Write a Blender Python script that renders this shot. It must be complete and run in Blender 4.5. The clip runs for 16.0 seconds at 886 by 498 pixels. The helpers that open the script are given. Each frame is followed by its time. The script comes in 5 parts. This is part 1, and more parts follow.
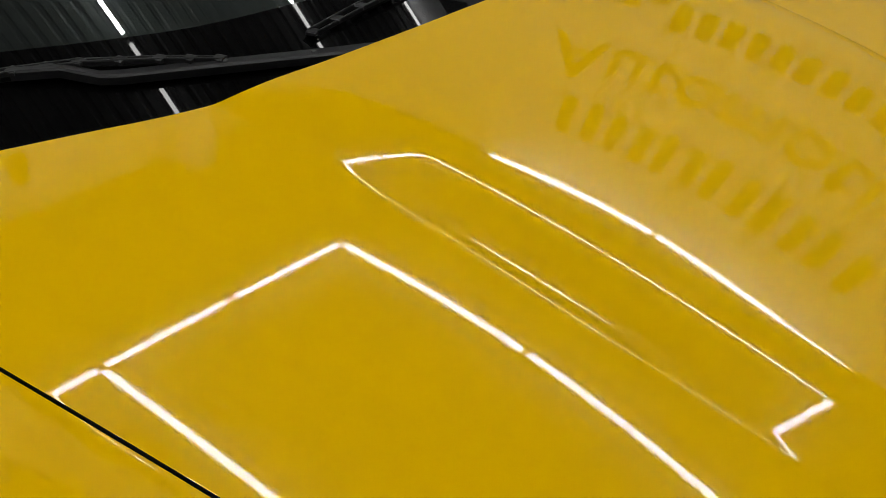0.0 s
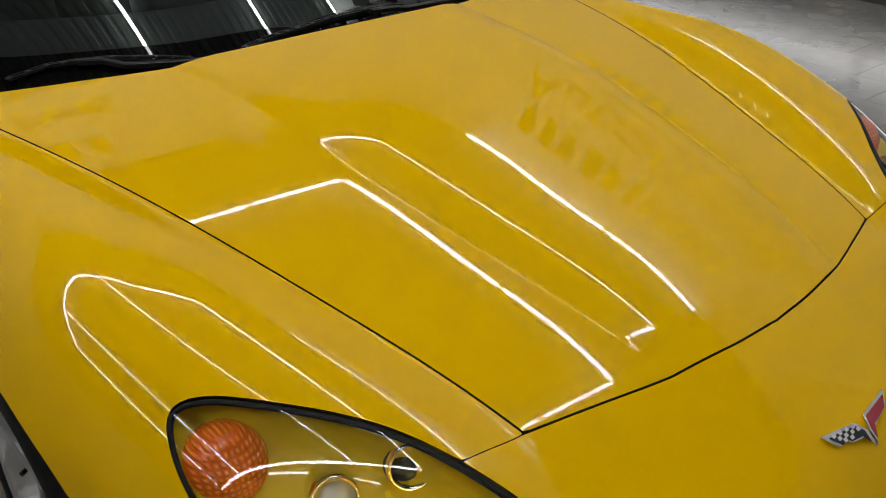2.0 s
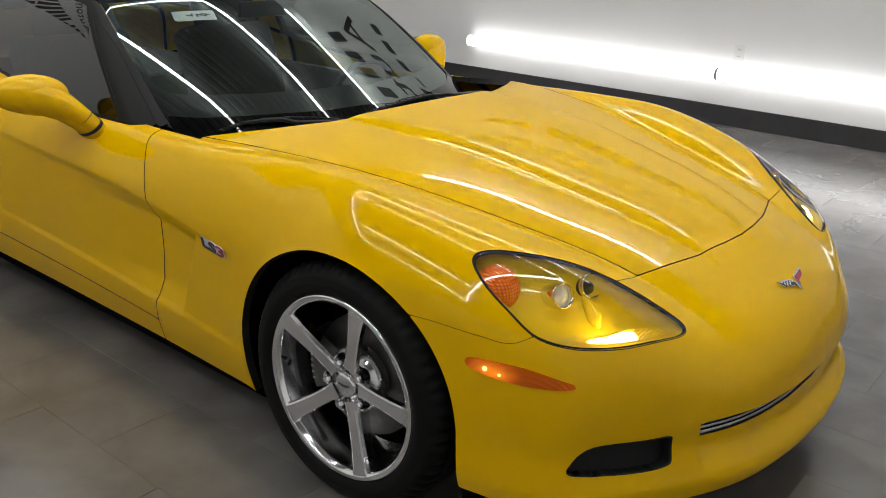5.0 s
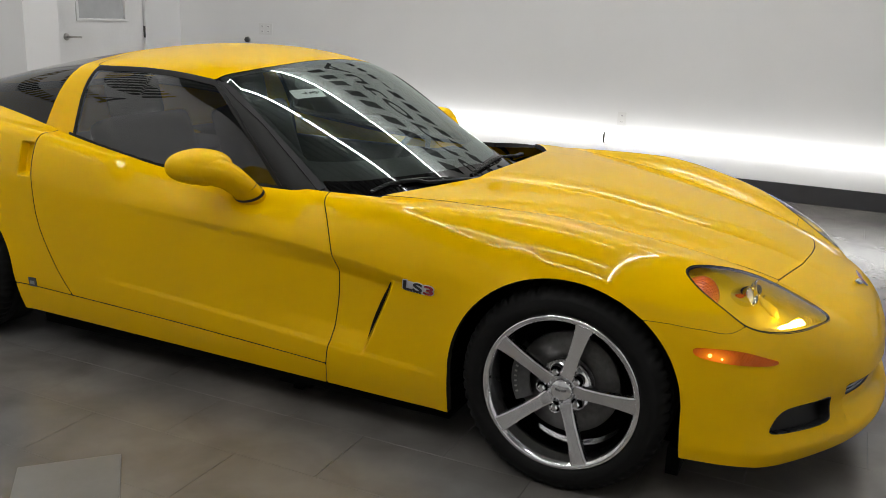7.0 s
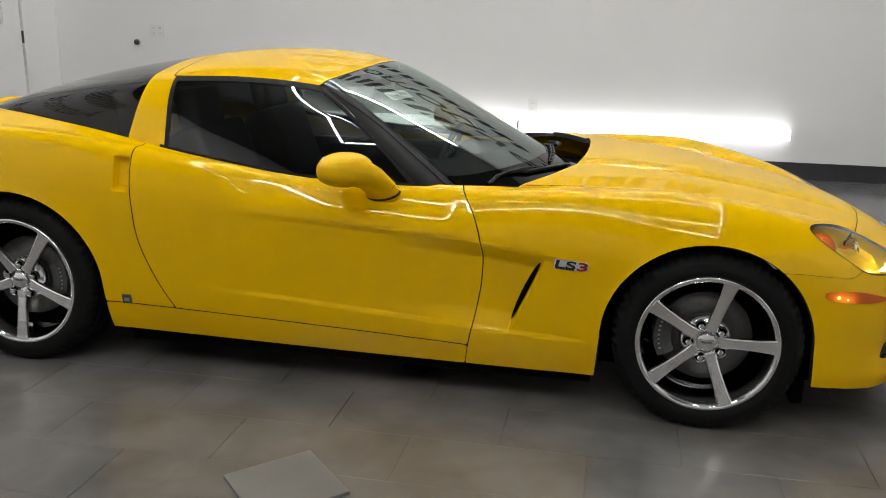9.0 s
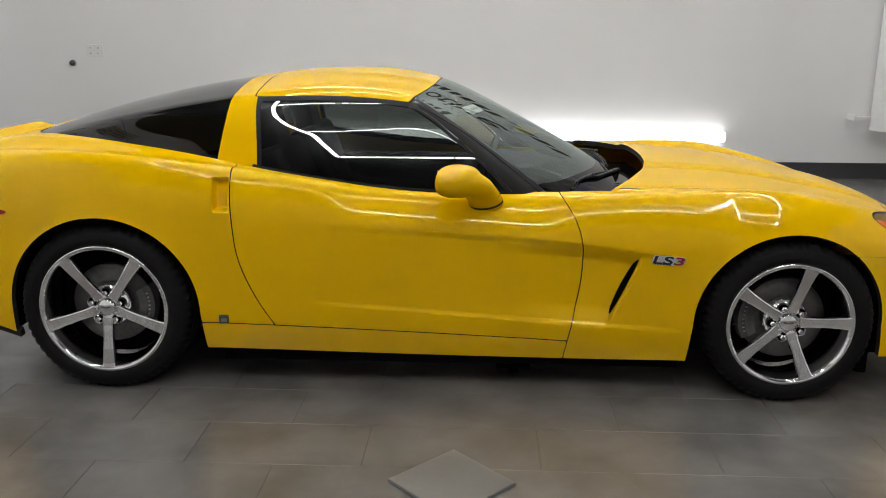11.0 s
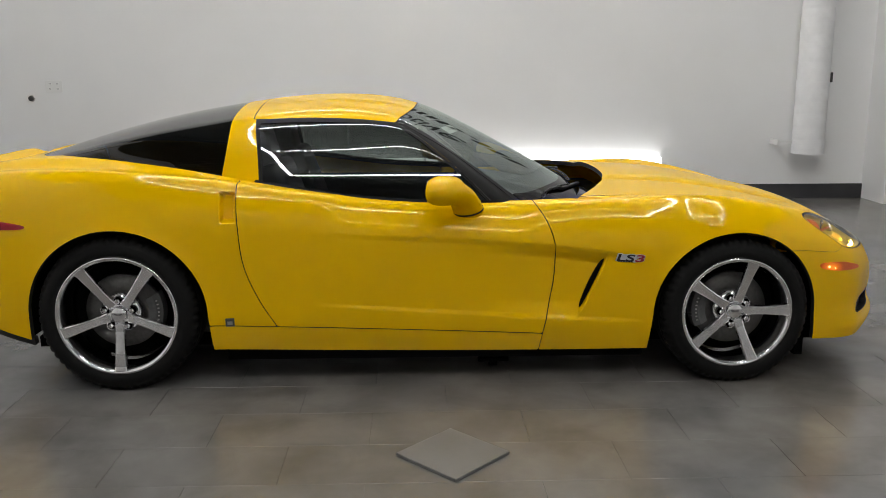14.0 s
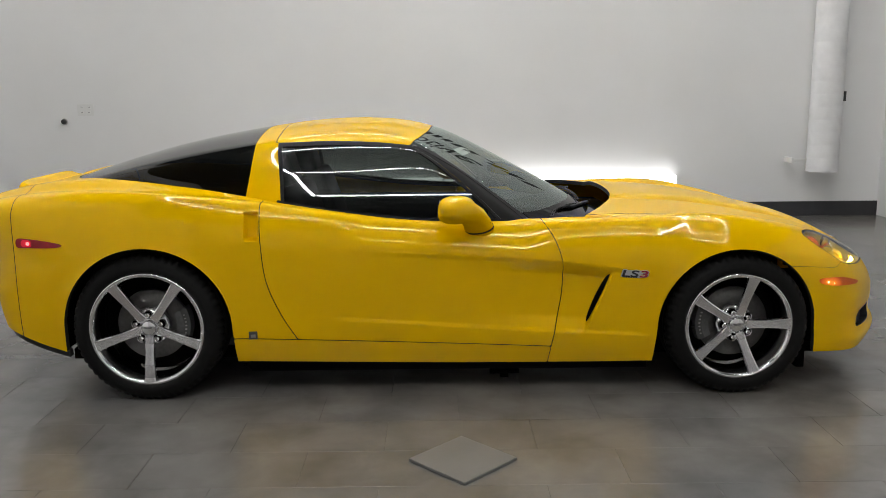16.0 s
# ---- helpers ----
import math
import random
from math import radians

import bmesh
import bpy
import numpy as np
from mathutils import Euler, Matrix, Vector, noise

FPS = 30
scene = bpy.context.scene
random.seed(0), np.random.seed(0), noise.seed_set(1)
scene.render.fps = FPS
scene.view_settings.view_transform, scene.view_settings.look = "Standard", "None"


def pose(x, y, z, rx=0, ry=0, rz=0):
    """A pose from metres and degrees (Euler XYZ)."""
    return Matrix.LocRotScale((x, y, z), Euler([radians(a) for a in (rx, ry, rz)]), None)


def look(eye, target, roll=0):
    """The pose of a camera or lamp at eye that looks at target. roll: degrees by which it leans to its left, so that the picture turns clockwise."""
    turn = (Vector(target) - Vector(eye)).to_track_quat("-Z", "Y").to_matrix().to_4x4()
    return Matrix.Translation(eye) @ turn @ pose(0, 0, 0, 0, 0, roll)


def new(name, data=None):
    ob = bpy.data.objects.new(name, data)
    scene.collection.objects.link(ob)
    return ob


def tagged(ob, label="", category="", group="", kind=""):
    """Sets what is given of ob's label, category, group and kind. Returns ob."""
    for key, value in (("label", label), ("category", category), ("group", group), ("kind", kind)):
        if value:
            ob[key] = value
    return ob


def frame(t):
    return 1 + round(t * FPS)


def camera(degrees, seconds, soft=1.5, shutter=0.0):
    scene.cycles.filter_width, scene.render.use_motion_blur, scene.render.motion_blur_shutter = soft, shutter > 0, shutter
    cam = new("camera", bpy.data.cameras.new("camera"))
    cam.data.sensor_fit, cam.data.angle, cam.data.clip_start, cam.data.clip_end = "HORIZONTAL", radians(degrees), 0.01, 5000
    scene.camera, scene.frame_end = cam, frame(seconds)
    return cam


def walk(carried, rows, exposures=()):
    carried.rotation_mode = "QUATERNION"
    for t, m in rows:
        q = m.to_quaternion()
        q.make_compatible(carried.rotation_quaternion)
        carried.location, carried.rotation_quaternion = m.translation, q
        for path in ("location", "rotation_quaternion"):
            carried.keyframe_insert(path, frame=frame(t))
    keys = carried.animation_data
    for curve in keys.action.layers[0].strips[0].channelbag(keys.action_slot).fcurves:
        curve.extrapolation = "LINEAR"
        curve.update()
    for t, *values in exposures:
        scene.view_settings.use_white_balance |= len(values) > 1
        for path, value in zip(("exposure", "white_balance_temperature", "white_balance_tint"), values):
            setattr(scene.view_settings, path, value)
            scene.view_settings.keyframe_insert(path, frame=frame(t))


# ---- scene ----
import functools

cam = camera(53.8, 16.0, soft=0.75)
PATH = [
    (0, (1.535, -0.799, 1.288), (0.489, 0.375, 0.052), 3.01),
    (0.5, (1.721, -0.814, 1.346), (0.656, 0.318, 0.087), 4.22),
    (1, (1.960, -0.878, 1.369), (0.840, 0.253, 0.157), 2.80),
    (1.5, (2.235, -0.946, 1.388), (0.951, 0.145, 0.311), 0.04),
    (2, (2.454, -1.054, 1.392), (1.134, 0.071, 0.396), -0.13),
    (2.5, (2.665, -1.183, 1.379), (1.317, -0.018, 0.471), -0.20),
    (3, (2.816, -1.359, 1.350), (1.484, -0.116, 0.525), 0.83),
    (3.2, (2.882, -1.420, 1.347), (1.550, -0.166, 0.538), 0.57),
    (5.3, (2.667, -2.392, 1.417), (1.552, -0.871, 0.750), 2.58),
    (5.5, (2.616, -2.485, 1.414), (1.539, -0.929, 0.767), 2.64),
    (6, (2.416, -2.730, 1.386), (1.418, -1.097, 0.805), 2.60),
    (6.5, (2.225, -2.970, 1.377), (1.311, -1.277, 0.832), 2.48),
    (7, (2.009, -3.257, 1.402), (1.212, -1.496, 0.886), 2.44),
    (7.5, (1.754, -3.437, 1.385), (1.078, -1.625, 0.875), 2.38),
    (8, (1.479, -3.595, 1.391), (0.914, -1.747, 0.877), 2.13),
    (8.5, (1.237, -3.780, 1.419), (0.765, -1.906, 0.902), 1.82),
    (9, (0.989, -3.863, 1.414), (0.615, -1.968, 0.893), 1.14),
    (9.5, (0.721, -3.892, 1.412), (0.443, -1.981, 0.892), 1.04),
    (10, (0.494, -3.999, 1.426), (0.291, -2.079, 0.906), 0.48),
    (10.2, (0.395, -4.060, 1.426), (0.227, -2.133, 0.915), 0.54),
    (12.3, (-0.035, -4.228, 1.442), (-0.038, -2.288, 0.957), -0.16),
    (12.5, (-0.068, -4.285, 1.455), (-0.049, -2.346, 0.966), 0.01),
    (13, (-0.097, -4.397, 1.420), (-0.045, -2.451, 0.959), 0.10),
    (13.5, (-0.098, -4.475, 1.381), (-0.023, -2.525, 0.944), 0.08),
    (14, (-0.072, -4.546, 1.381), (-0.005, -2.589, 0.972), -0.07),
    (14.5, (-0.022, -4.659, 1.400), (0.023, -2.700, 0.998), -0.16),
    (15, (-0.026, -4.728, 1.406), (0.003, -2.766, 1.016), -0.20),
    (15.5, (-0.023, -4.740, 1.418), (-0.010, -2.776, 1.039), -0.40),
    (16, (-0.028, -4.730, 1.411), (-0.014, -2.764, 1.043), -0.48),
]
walk(cam, [(t, look(eye, target, roll)) for t, eye, target, roll in PATH], exposures=[(0.0, -1.22), (1.0, -1.21), (2.0, -1.12), (3.0, -1.01), (5.5, -0.52), (7.0, -0.52), (9.0, -0.38), (16.0, -0.41)])

# ---- room size and light ----
WALL_Y, LEFT_X, RIGHT_X, BACK_Y, CEIL_Z = 4.58, -4.85, 7.5, -12.5, 5.95
TUBE_LIGHT, STRIP_LIGHT = 80.0, 6.2

world = bpy.data.worlds.new("world")
world.use_nodes = True
world.node_tree.nodes["Background"].inputs[0].default_value = (0.02, 0.02, 0.02, 1)
world.node_tree.nodes["Background"].inputs[1].default_value = 0.1
scene.world = world


# ---- materials ----
def material(name, color, rough=0.5, metal=0.0, **more):
    m = bpy.data.materials.new(name)
    m.use_nodes = True
    b = m.node_tree.nodes["Principled BSDF"]
    b.inputs["Base Color"].default_value = (*color, 1)
    b.inputs["Roughness"].default_value = rough
    b.inputs["Metallic"].default_value = metal
    for key, value in more.items():
        b.inputs[key.replace("_", " ")].default_value = value
    return m


def add(m, kind, **values):
    n = m.node_tree.nodes.new(kind)
    for key, value in values.items():
        n.inputs[key.replace("_", " ")].default_value = value
    return n


def mottled(m, scale, low, high, rough=None, bump=0.0, detail=4.0, coords="Object", scale2=None):
    """Gives a material cloudy variation of colour, gloss and relief, coarse and fine."""
    t, b = m.node_tree, m.node_tree.nodes["Principled BSDF"]
    where = add(m, "ShaderNodeTexCoord")
    coarse = add(m, "ShaderNodeTexNoise", Scale=scale, Detail=detail, Roughness=0.6)
    fine = add(m, "ShaderNodeTexNoise", Scale=scale2 or scale * 14, Detail=3.0)
    for n in (coarse, fine):
        t.links.new(where.outputs[coords], n.inputs["Vector"])
    both = t.nodes.new("ShaderNodeMath")
    both.operation = "MULTIPLY_ADD"
    t.links.new(fine.outputs["Fac"], both.inputs[0])
    both.inputs[1].default_value = 0.35
    t.links.new(coarse.outputs["Fac"], both.inputs[2])
    ramp = t.nodes.new("ShaderNodeMapRange")
    ramp.inputs["From Min"].default_value, ramp.inputs["From Max"].default_value = 0.4, 0.95
    t.links.new(both.outputs[0], ramp.inputs["Value"])
    mix = t.nodes.new("ShaderNodeMix")
    mix.data_type = "RGBA"
    mix.inputs[6].default_value, mix.inputs[7].default_value = (*low, 1), (*high, 1)
    t.links.new(ramp.outputs["Result"], mix.inputs[0])
    t.links.new(mix.outputs[2], b.inputs["Base Color"])
    if rough:
        r = t.nodes.new("ShaderNodeMapRange")
        r.inputs["From Min"].default_value, r.inputs["From Max"].default_value = 0.4, 0.95
        r.inputs["To Min"].default_value, r.inputs["To Max"].default_value = rough
        t.links.new(both.outputs[0], r.inputs["Value"])
        t.links.new(r.outputs["Result"], b.inputs["Roughness"])
    if bump:
        h = add(m, "ShaderNodeBump", Strength=0.4, Distance=bump)
        t.links.new(both.outputs[0], h.inputs["Height"])
        t.links.new(h.outputs["Normal"], b.inputs["Normal"])
    return m


def pane(name, tint, gloss_rough=0.0, ior=1.5, mirror=(1, 1, 1)):
    """Thin glass: tinted to look through, mirrors by its angle."""
    m = bpy.data.materials.new(name)
    m.use_nodes = True
    t = m.node_tree
    t.nodes.remove(t.nodes["Principled BSDF"])
    clear, gloss = add(m, "ShaderNodeBsdfTransparent", Color=(*tint, 1)), add(m, "ShaderNodeBsdfGlossy", Roughness=gloss_rough, Color=(*mirror, 1))
    angle, mix = add(m, "ShaderNodeFresnel", IOR=ior), t.nodes.new("ShaderNodeMixShader")
    t.links.new(angle.outputs[0], mix.inputs[0])
    t.links.new(clear.outputs[0], mix.inputs[1])
    t.links.new(gloss.outputs[0], mix.inputs[2])
    t.links.new(mix.outputs[0], t.nodes["Material Output"].inputs["Surface"])
    return m


def glowing(name, color, strength):
    return material(name, (0.8, 0.8, 0.8), 0.4, Emission_Color=(*color, 1), Emission_Strength=strength)


def lit_near(m, bulbs, reach, color, strength):
    """Lets a lens glow round the bulbs behind it; bulbs: (x, z) along the car."""
    t, b = m.node_tree, m.node_tree.nodes["Principled BSDF"]
    where, total = add(m, "ShaderNodeTexCoord"), None
    for x, z in bulbs:
        off = t.nodes.new("ShaderNodeVectorMath")
        off.operation = "MULTIPLY_ADD"
        off.inputs[1].default_value, off.inputs[2].default_value = (1 / reach, 0, 1.5 / reach), (-x / reach, 0, -1.5 * z / reach)
        t.links.new(where.outputs["Object"], off.inputs[0])
        ball = t.nodes.new("ShaderNodeTexGradient")
        ball.gradient_type = "QUADRATIC_SPHERE"
        t.links.new(off.outputs[0], ball.inputs["Vector"])
        plus = t.nodes.new("ShaderNodeMath")
        plus.operation = "MULTIPLY_ADD"
        plus.inputs[1].default_value, plus.inputs[2].default_value = strength, 0.0
        t.links.new(ball.outputs["Fac"], plus.inputs[0])
        if total:
            t.links.new(total, plus.inputs[2])
        total = plus.outputs[0]
    b.inputs["Emission Color"].default_value = (*color, 1)
    t.links.new(total, b.inputs["Emission Strength"])
    return m


def fluted(m, scale=70.0):
    """Fine upright ribs by relief and glow."""
    t = m.node_tree
    where, wave = add(m, "ShaderNodeTexCoord"), add(m, "ShaderNodeTexWave", Scale=scale, Distortion=0.0)
    bump = add(m, "ShaderNodeBump", Strength=0.8, Distance=0.002)
    t.links.new(where.outputs["Object"], wave.inputs["Vector"])
    t.links.new(wave.outputs["Fac"], bump.inputs["Height"])
    t.links.new(bump.outputs["Normal"], t.nodes["Principled BSDF"].inputs["Normal"])
    return m


def crossed(m, scale):
    """A grid of small lens cushions by relief, with darker seams between."""
    t, b = m.node_tree, m.node_tree.nodes["Principled BSDF"]
    where = add(m, "ShaderNodeTexCoord")
    waves = []
    for way in ("Y", "Z"):
        w = add(m, "ShaderNodeTexWave", Scale=scale, Distortion=0.4)
        w.bands_direction = way
        t.links.new(where.outputs["Object"], w.inputs["Vector"])
        waves.append(w)
    both = t.nodes.new("ShaderNodeMath")
    both.operation = "MULTIPLY"
    t.links.new(waves[0].outputs["Fac"], both.inputs[0])
    t.links.new(waves[1].outputs["Fac"], both.inputs[1])
    bump = add(m, "ShaderNodeBump", Strength=0.9, Distance=0.003)
    t.links.new(both.outputs[0], bump.inputs["Height"])
    t.links.new(bump.outputs["Normal"], b.inputs["Normal"])
    tone = t.nodes.new("ShaderNodeMix")
    tone.data_type = "RGBA"
    tone.inputs[6].default_value, tone.inputs[7].default_value = (0.62, 0.11, 0.008, 1), (0.92, 0.27, 0.03, 1)
    t.links.new(both.outputs[0], tone.inputs[0])
    t.links.new(tone.outputs[2], b.inputs["Base Color"])
    return m


PAINT = material("yellow paint", (0.81, 0.47, 0.0), 0.4, 0.0, Coat_Weight=0.6, Coat_Roughness=0.035, Coat_IOR=1.5, Specular_IOR_Level=0.0)
mottled(PAINT, 900.0, (0.80, 0.463, 0.0), (0.82, 0.477, 0.0), detail=1.0, scale2=2200.0)
LAMP_BOWL = mottled(material("yellow lamp bowl", (0.78, 0.52, 0.015), 0.3, Specular_IOR_Level=0.1, Coat_Weight=0.6, Coat_Roughness=0.02), 40.0, (0.74, 0.50, 0.012), (0.80, 0.55, 0.02), (0.25, 0.38))
# Black in place of the shade in gaps; painted panel edges would be yellow.
BLACK_GAP = material("gap shade black", (0.006, 0.005, 0.005), 0.8)
TRIM = mottled(material("black plastic trim", (0.012, 0.012, 0.0125), 0.45, Specular_IOR_Level=0.35), 30.0, (0.009, 0.009, 0.0095), (0.017, 0.017, 0.018), (0.35, 0.55), 0.0004)
PILLAR = mottled(material("charcoal pillar trim", (0.007, 0.007, 0.008), 0.5, Specular_IOR_Level=0.2), 40.0, (0.006, 0.006, 0.007), (0.010, 0.010, 0.0115), (0.45, 0.55))
COWL = mottled(material("cowl plastic", (0.004, 0.004, 0.004), 0.5, Specular_IOR_Level=0.14), 25.0, (0.003, 0.003, 0.003), (0.0035, 0.0035, 0.0035), (0.012, 0.03))
RUBBER = mottled(material("tyre rubber", (0.008, 0.008, 0.008), 0.7, Specular_IOR_Level=0.12), 35.0, (0.0055, 0.0055, 0.0055), (0.011, 0.0108, 0.0105), (0.5, 0.72), 0.0006)
CHROME = mottled(material("chrome", (0.84, 0.84, 0.85), 0.12, 1.0), 25.0, (0.81, 0.81, 0.82), (0.87, 0.87, 0.88), (0.10, 0.18))
BRIGHT = material("bright chrome", (0.8, 0.8, 0.81), 0.03, 1.0)
STEEL = mottled(material("brake steel", (0.22, 0.21, 0.2), 0.4, 0.9), 60.0, (0.08, 0.078, 0.075), (0.14, 0.136, 0.13), (0.35, 0.55))
CALIPER = mottled(material("grey caliper", (0.08, 0.08, 0.08), 0.5, 0.3), 50.0, (0.06, 0.06, 0.06), (0.1, 0.1, 0.1))
# Near-black base colour: the shade of wells, underside and recesses is put in it.
SHADE_BLACK = material("underside and recess shade black", (0.002, 0.002, 0.002), 0.95, Specular_IOR_Level=0.05)
CABIN = mottled(material("black cabin trim", (0.015, 0.015, 0.016), 0.6), 40.0, (0.011, 0.011, 0.012), (0.022, 0.022, 0.024))
SCREEN = pane("windscreen glass", (0.46, 0.53, 0.50), ior=1.95, mirror=(0.9, 1.0, 0.96))
DARK_GLASS = pane("dark tinted glass", (0.23, 0.25, 0.24), ior=1.7)
HATCH_GLASS = pane("black tinted hatch glass", (0.07, 0.077, 0.075), ior=1.42)
LAMP_GLASS = pane("headlamp lens", (0.95, 0.95, 0.92), ior=1.45)
LENS_RED = material("red lens", (0.30, 0.003, 0.008), 0.2, Coat_Weight=0.25)
RED_HALO = material("red lens near its bulb", (0.25, 0.002, 0.006), 0.2, Emission_Color=(1.0, 0.02, 0.06, 1), Emission_Strength=0.5)
RED = material("red enamel", (0.35, 0.01, 0.025), 0.2, Coat_Weight=0.8)
WHITE_PLASTIC = material("white plastic", (0.72, 0.72, 0.71), 0.35)
DARK_PLASTIC = material("dark plastic", (0.03, 0.03, 0.03), 0.4)
LAMP_YELLOW = lit_near(glowing("lit running lamp", (1.0, 0.88, 0.24), 1.2), ((1.950, 0.581),), 0.05, (1.0, 0.82, 0.18), 160.0)
TURN_LENS = crossed(material("ribbed orange lens", (0.62, 0.13, 0.008), 0.12, Coat_Weight=0.8, Emission_Color=(1.0, 0.22, 0.01, 1), Emission_Strength=0.12), 44.0)
# Pale base colour stands in for the bright reflection in the lens.
PROJECTOR = material("projector glass with painted reflection", (0.85, 0.86, 0.88), 0.05, Coat_Weight=1.0)
LENS_AMBER = lit_near(fluted(material("amber lens", (0.85, 0.15, 0.0), 0.2, Coat_Weight=0.25), 160.0), ((1.756, 0.516), (1.788, 0.508)), 0.055, (1.0, 0.24, 0.01), 1.3)
LAMP_FLUTE = fluted(material("fluted reflector", (0.88, 0.54, 0.01), 0.25, Coat_Weight=0.42))
AMBER_SPARK = glowing("lit amber bulb", (1.0, 0.30, 0.03), 5.0)
SILVER = mottled(material("satin silver", (0.55, 0.55, 0.56), 0.35, 0.3), 60.0, (0.62, 0.62, 0.62), (0.7, 0.7, 0.7))
RED_SPARK = glowing("lit red bulb", (1.0, 0.03, 0.03), 6.0)
TUBE = glowing("lit ceiling tube", (1.0, 0.99, 0.97), TUBE_LIGHT)
STRIP = glowing("lit wall tube", (1.0, 0.99, 0.97), STRIP_LIGHT)
WALL_PAINT = mottled(material("white wall paint", (0.78, 0.78, 0.78), 0.6), 0.7, (0.74, 0.74, 0.74), (0.80, 0.80, 0.80), (0.5, 0.66), 0.0008, scale2=260.0)
SEAL = material("black rubber seal", (0.006, 0.006, 0.006), 0.55, Specular_IOR_Level=0.2)
FAR_WALL = mottled(material("grey wall paint", (0.62, 0.62, 0.62), 0.7), 0.8, (0.59, 0.59, 0.59), (0.65, 0.65, 0.65))
DECK = mottled(material("dark ceiling deck", (0.08, 0.085, 0.085), 0.5), 1.5, (0.11, 0.118, 0.117), (0.16, 0.17, 0.168))
BASE = mottled(material("charcoal base trim", (0.03, 0.03, 0.033), 0.5), 6.0, (0.024, 0.024, 0.026), (0.04, 0.04, 0.043), (0.4, 0.6))
DOOR_PAINT = mottled(material("white door paint", (0.76, 0.76, 0.76), 0.4), 3.0, (0.72, 0.72, 0.72), (0.78, 0.78, 0.78))
NICKEL = material("brushed nickel", (0.45, 0.44, 0.42), 0.28, 1.0)
FROST = mottled(material("frosted grey pane", (0.45, 0.46, 0.47), 0.3), 8.0, (0.4, 0.41, 0.42), (0.48, 0.49, 0.5))
CLOTH = mottled(material("white duct fabric", (0.8, 0.8, 0.81), 0.75), 9.0, (0.74, 0.74, 0.75), (0.83, 0.83, 0.84), (0.65, 0.85), 0.002)
LETTER = material("black letter face", (0.012, 0.012, 0.012), 0.45)
GROUT = mottled(material("grey grout", (0.08, 0.08, 0.08), 0.8), 1.6, (0.015, 0.015, 0.015), (0.16, 0.155, 0.148))
TILE = material("grey porcelain tile", (0.15, 0.145, 0.14), 0.26)
LOOSE_TILE = mottled(material("pale grey loose tile", (0.2, 0.2, 0.2), 0.4), 4.0, (0.145, 0.142, 0.137), (0.185, 0.181, 0.175), (0.3, 0.4))


def tile_variation():
    """A slight shade and tint for each tile, fine grain, and a cloudy gloss over the whole floor."""
    t = TILE.node_tree
    b = t.nodes["Principled BSDF"]
    info, geo = t.nodes.new("ShaderNodeObjectInfo"), t.nodes.new("ShaderNodeNewGeometry")
    wide = add(TILE, "ShaderNodeTexNoise", Scale=0.8, Detail=1.0)
    cloud = add(TILE, "ShaderNodeTexNoise", Scale=2.6, Detail=3.0, Distortion=0.4)
    grain = add(TILE, "ShaderNodeTexNoise", Scale=420.0, Detail=2.0)
    smudge = add(TILE, "ShaderNodeTexNoise", Scale=5.0, Detail=5.0, Roughness=0.6, Distortion=0.5)
    for n in (wide, cloud, grain, smudge):
        t.links.new(geo.outputs["Position"], n.inputs["Vector"])

    def blend(kind, fac, first, second):
        m = t.nodes.new("ShaderNodeMix")
        m.data_type, m.blend_type = "RGBA", kind
        for socket, value in ((0, fac), (6, first), (7, second)):
            if isinstance(value, (tuple, float)):
                m.inputs[socket].default_value = value
            else:
                t.links.new(value, m.inputs[socket])
        return m.outputs[2]

    def between(value, low, high, to_low, to_high):
        n = t.nodes.new("ShaderNodeMapRange")
        for key, v in (("From Min", low), ("From Max", high), ("To Min", to_low), ("To Max", to_high)):
            n.inputs[key].default_value = v
        t.links.new(value, n.inputs["Value"])
        return n.outputs["Result"]

    tone = blend("MIX", between(wide.outputs["Fac"], 0.3, 0.7, 0.0, 1.0), (0.120, 0.121, 0.123, 1), (0.158, 0.143, 0.126, 1))
    tone = blend("MULTIPLY", 1.0, tone, between(cloud.outputs["Fac"], 0.2, 0.8, 0.70, 1.30))
    tone = blend("MULTIPLY", 1.0, tone, between(smudge.outputs["Fac"], 0.25, 0.75, 0.85, 1.15))
    tone = blend("MULTIPLY", 1.0, tone, between(geo.outputs["Random Per Island"], 0.0, 1.0, 0.96, 1.04))
    tone = blend("MULTIPLY", 1.0, tone, between(info.outputs["Random"], 0.0, 1.0, 0.96, 1.04))
    tone = blend("MULTIPLY", 1.0, tone, between(grain.outputs["Fac"], 0.2, 0.8, 0.94, 1.06))
    t.links.new(tone, b.inputs["Base Color"])
    t.links.new(between(cloud.outputs["Fac"], 0.25, 0.75, 0.19, 0.24), b.inputs["Roughness"])
    t.links.new(between(cloud.outputs["Fac"], 0.25, 0.75, 1.0, 0.75), b.inputs["Specular IOR Level"])


tile_variation()


# ---- mesh helpers ----
def part(name, bm, mat, parent=None, label="", smooth=False):
    """Links a bmesh as one mesh object under a thing or part."""
    me = bpy.data.meshes.new(name)
    bm.to_mesh(me)
    bm.free()
    return link_mesh(name, me, mat, parent, label, smooth)


def link_mesh(name, me, mat, parent=None, label="", smooth=False):
    if not me.materials:
        me.materials.append(mat)
    if smooth:
        me.polygons.foreach_set("use_smooth", [True] * len(me.polygons))
    ob = new(name, me)
    ob.parent = parent
    if label:
        ob["label"] = label
    return ob


def thing(name, label, category, group="", kind="", at=(0, 0, 0)):
    ob = new(name)
    ob.location = at
    ob.empty_display_size = 0.1
    return tagged(ob, label, category, group, kind)


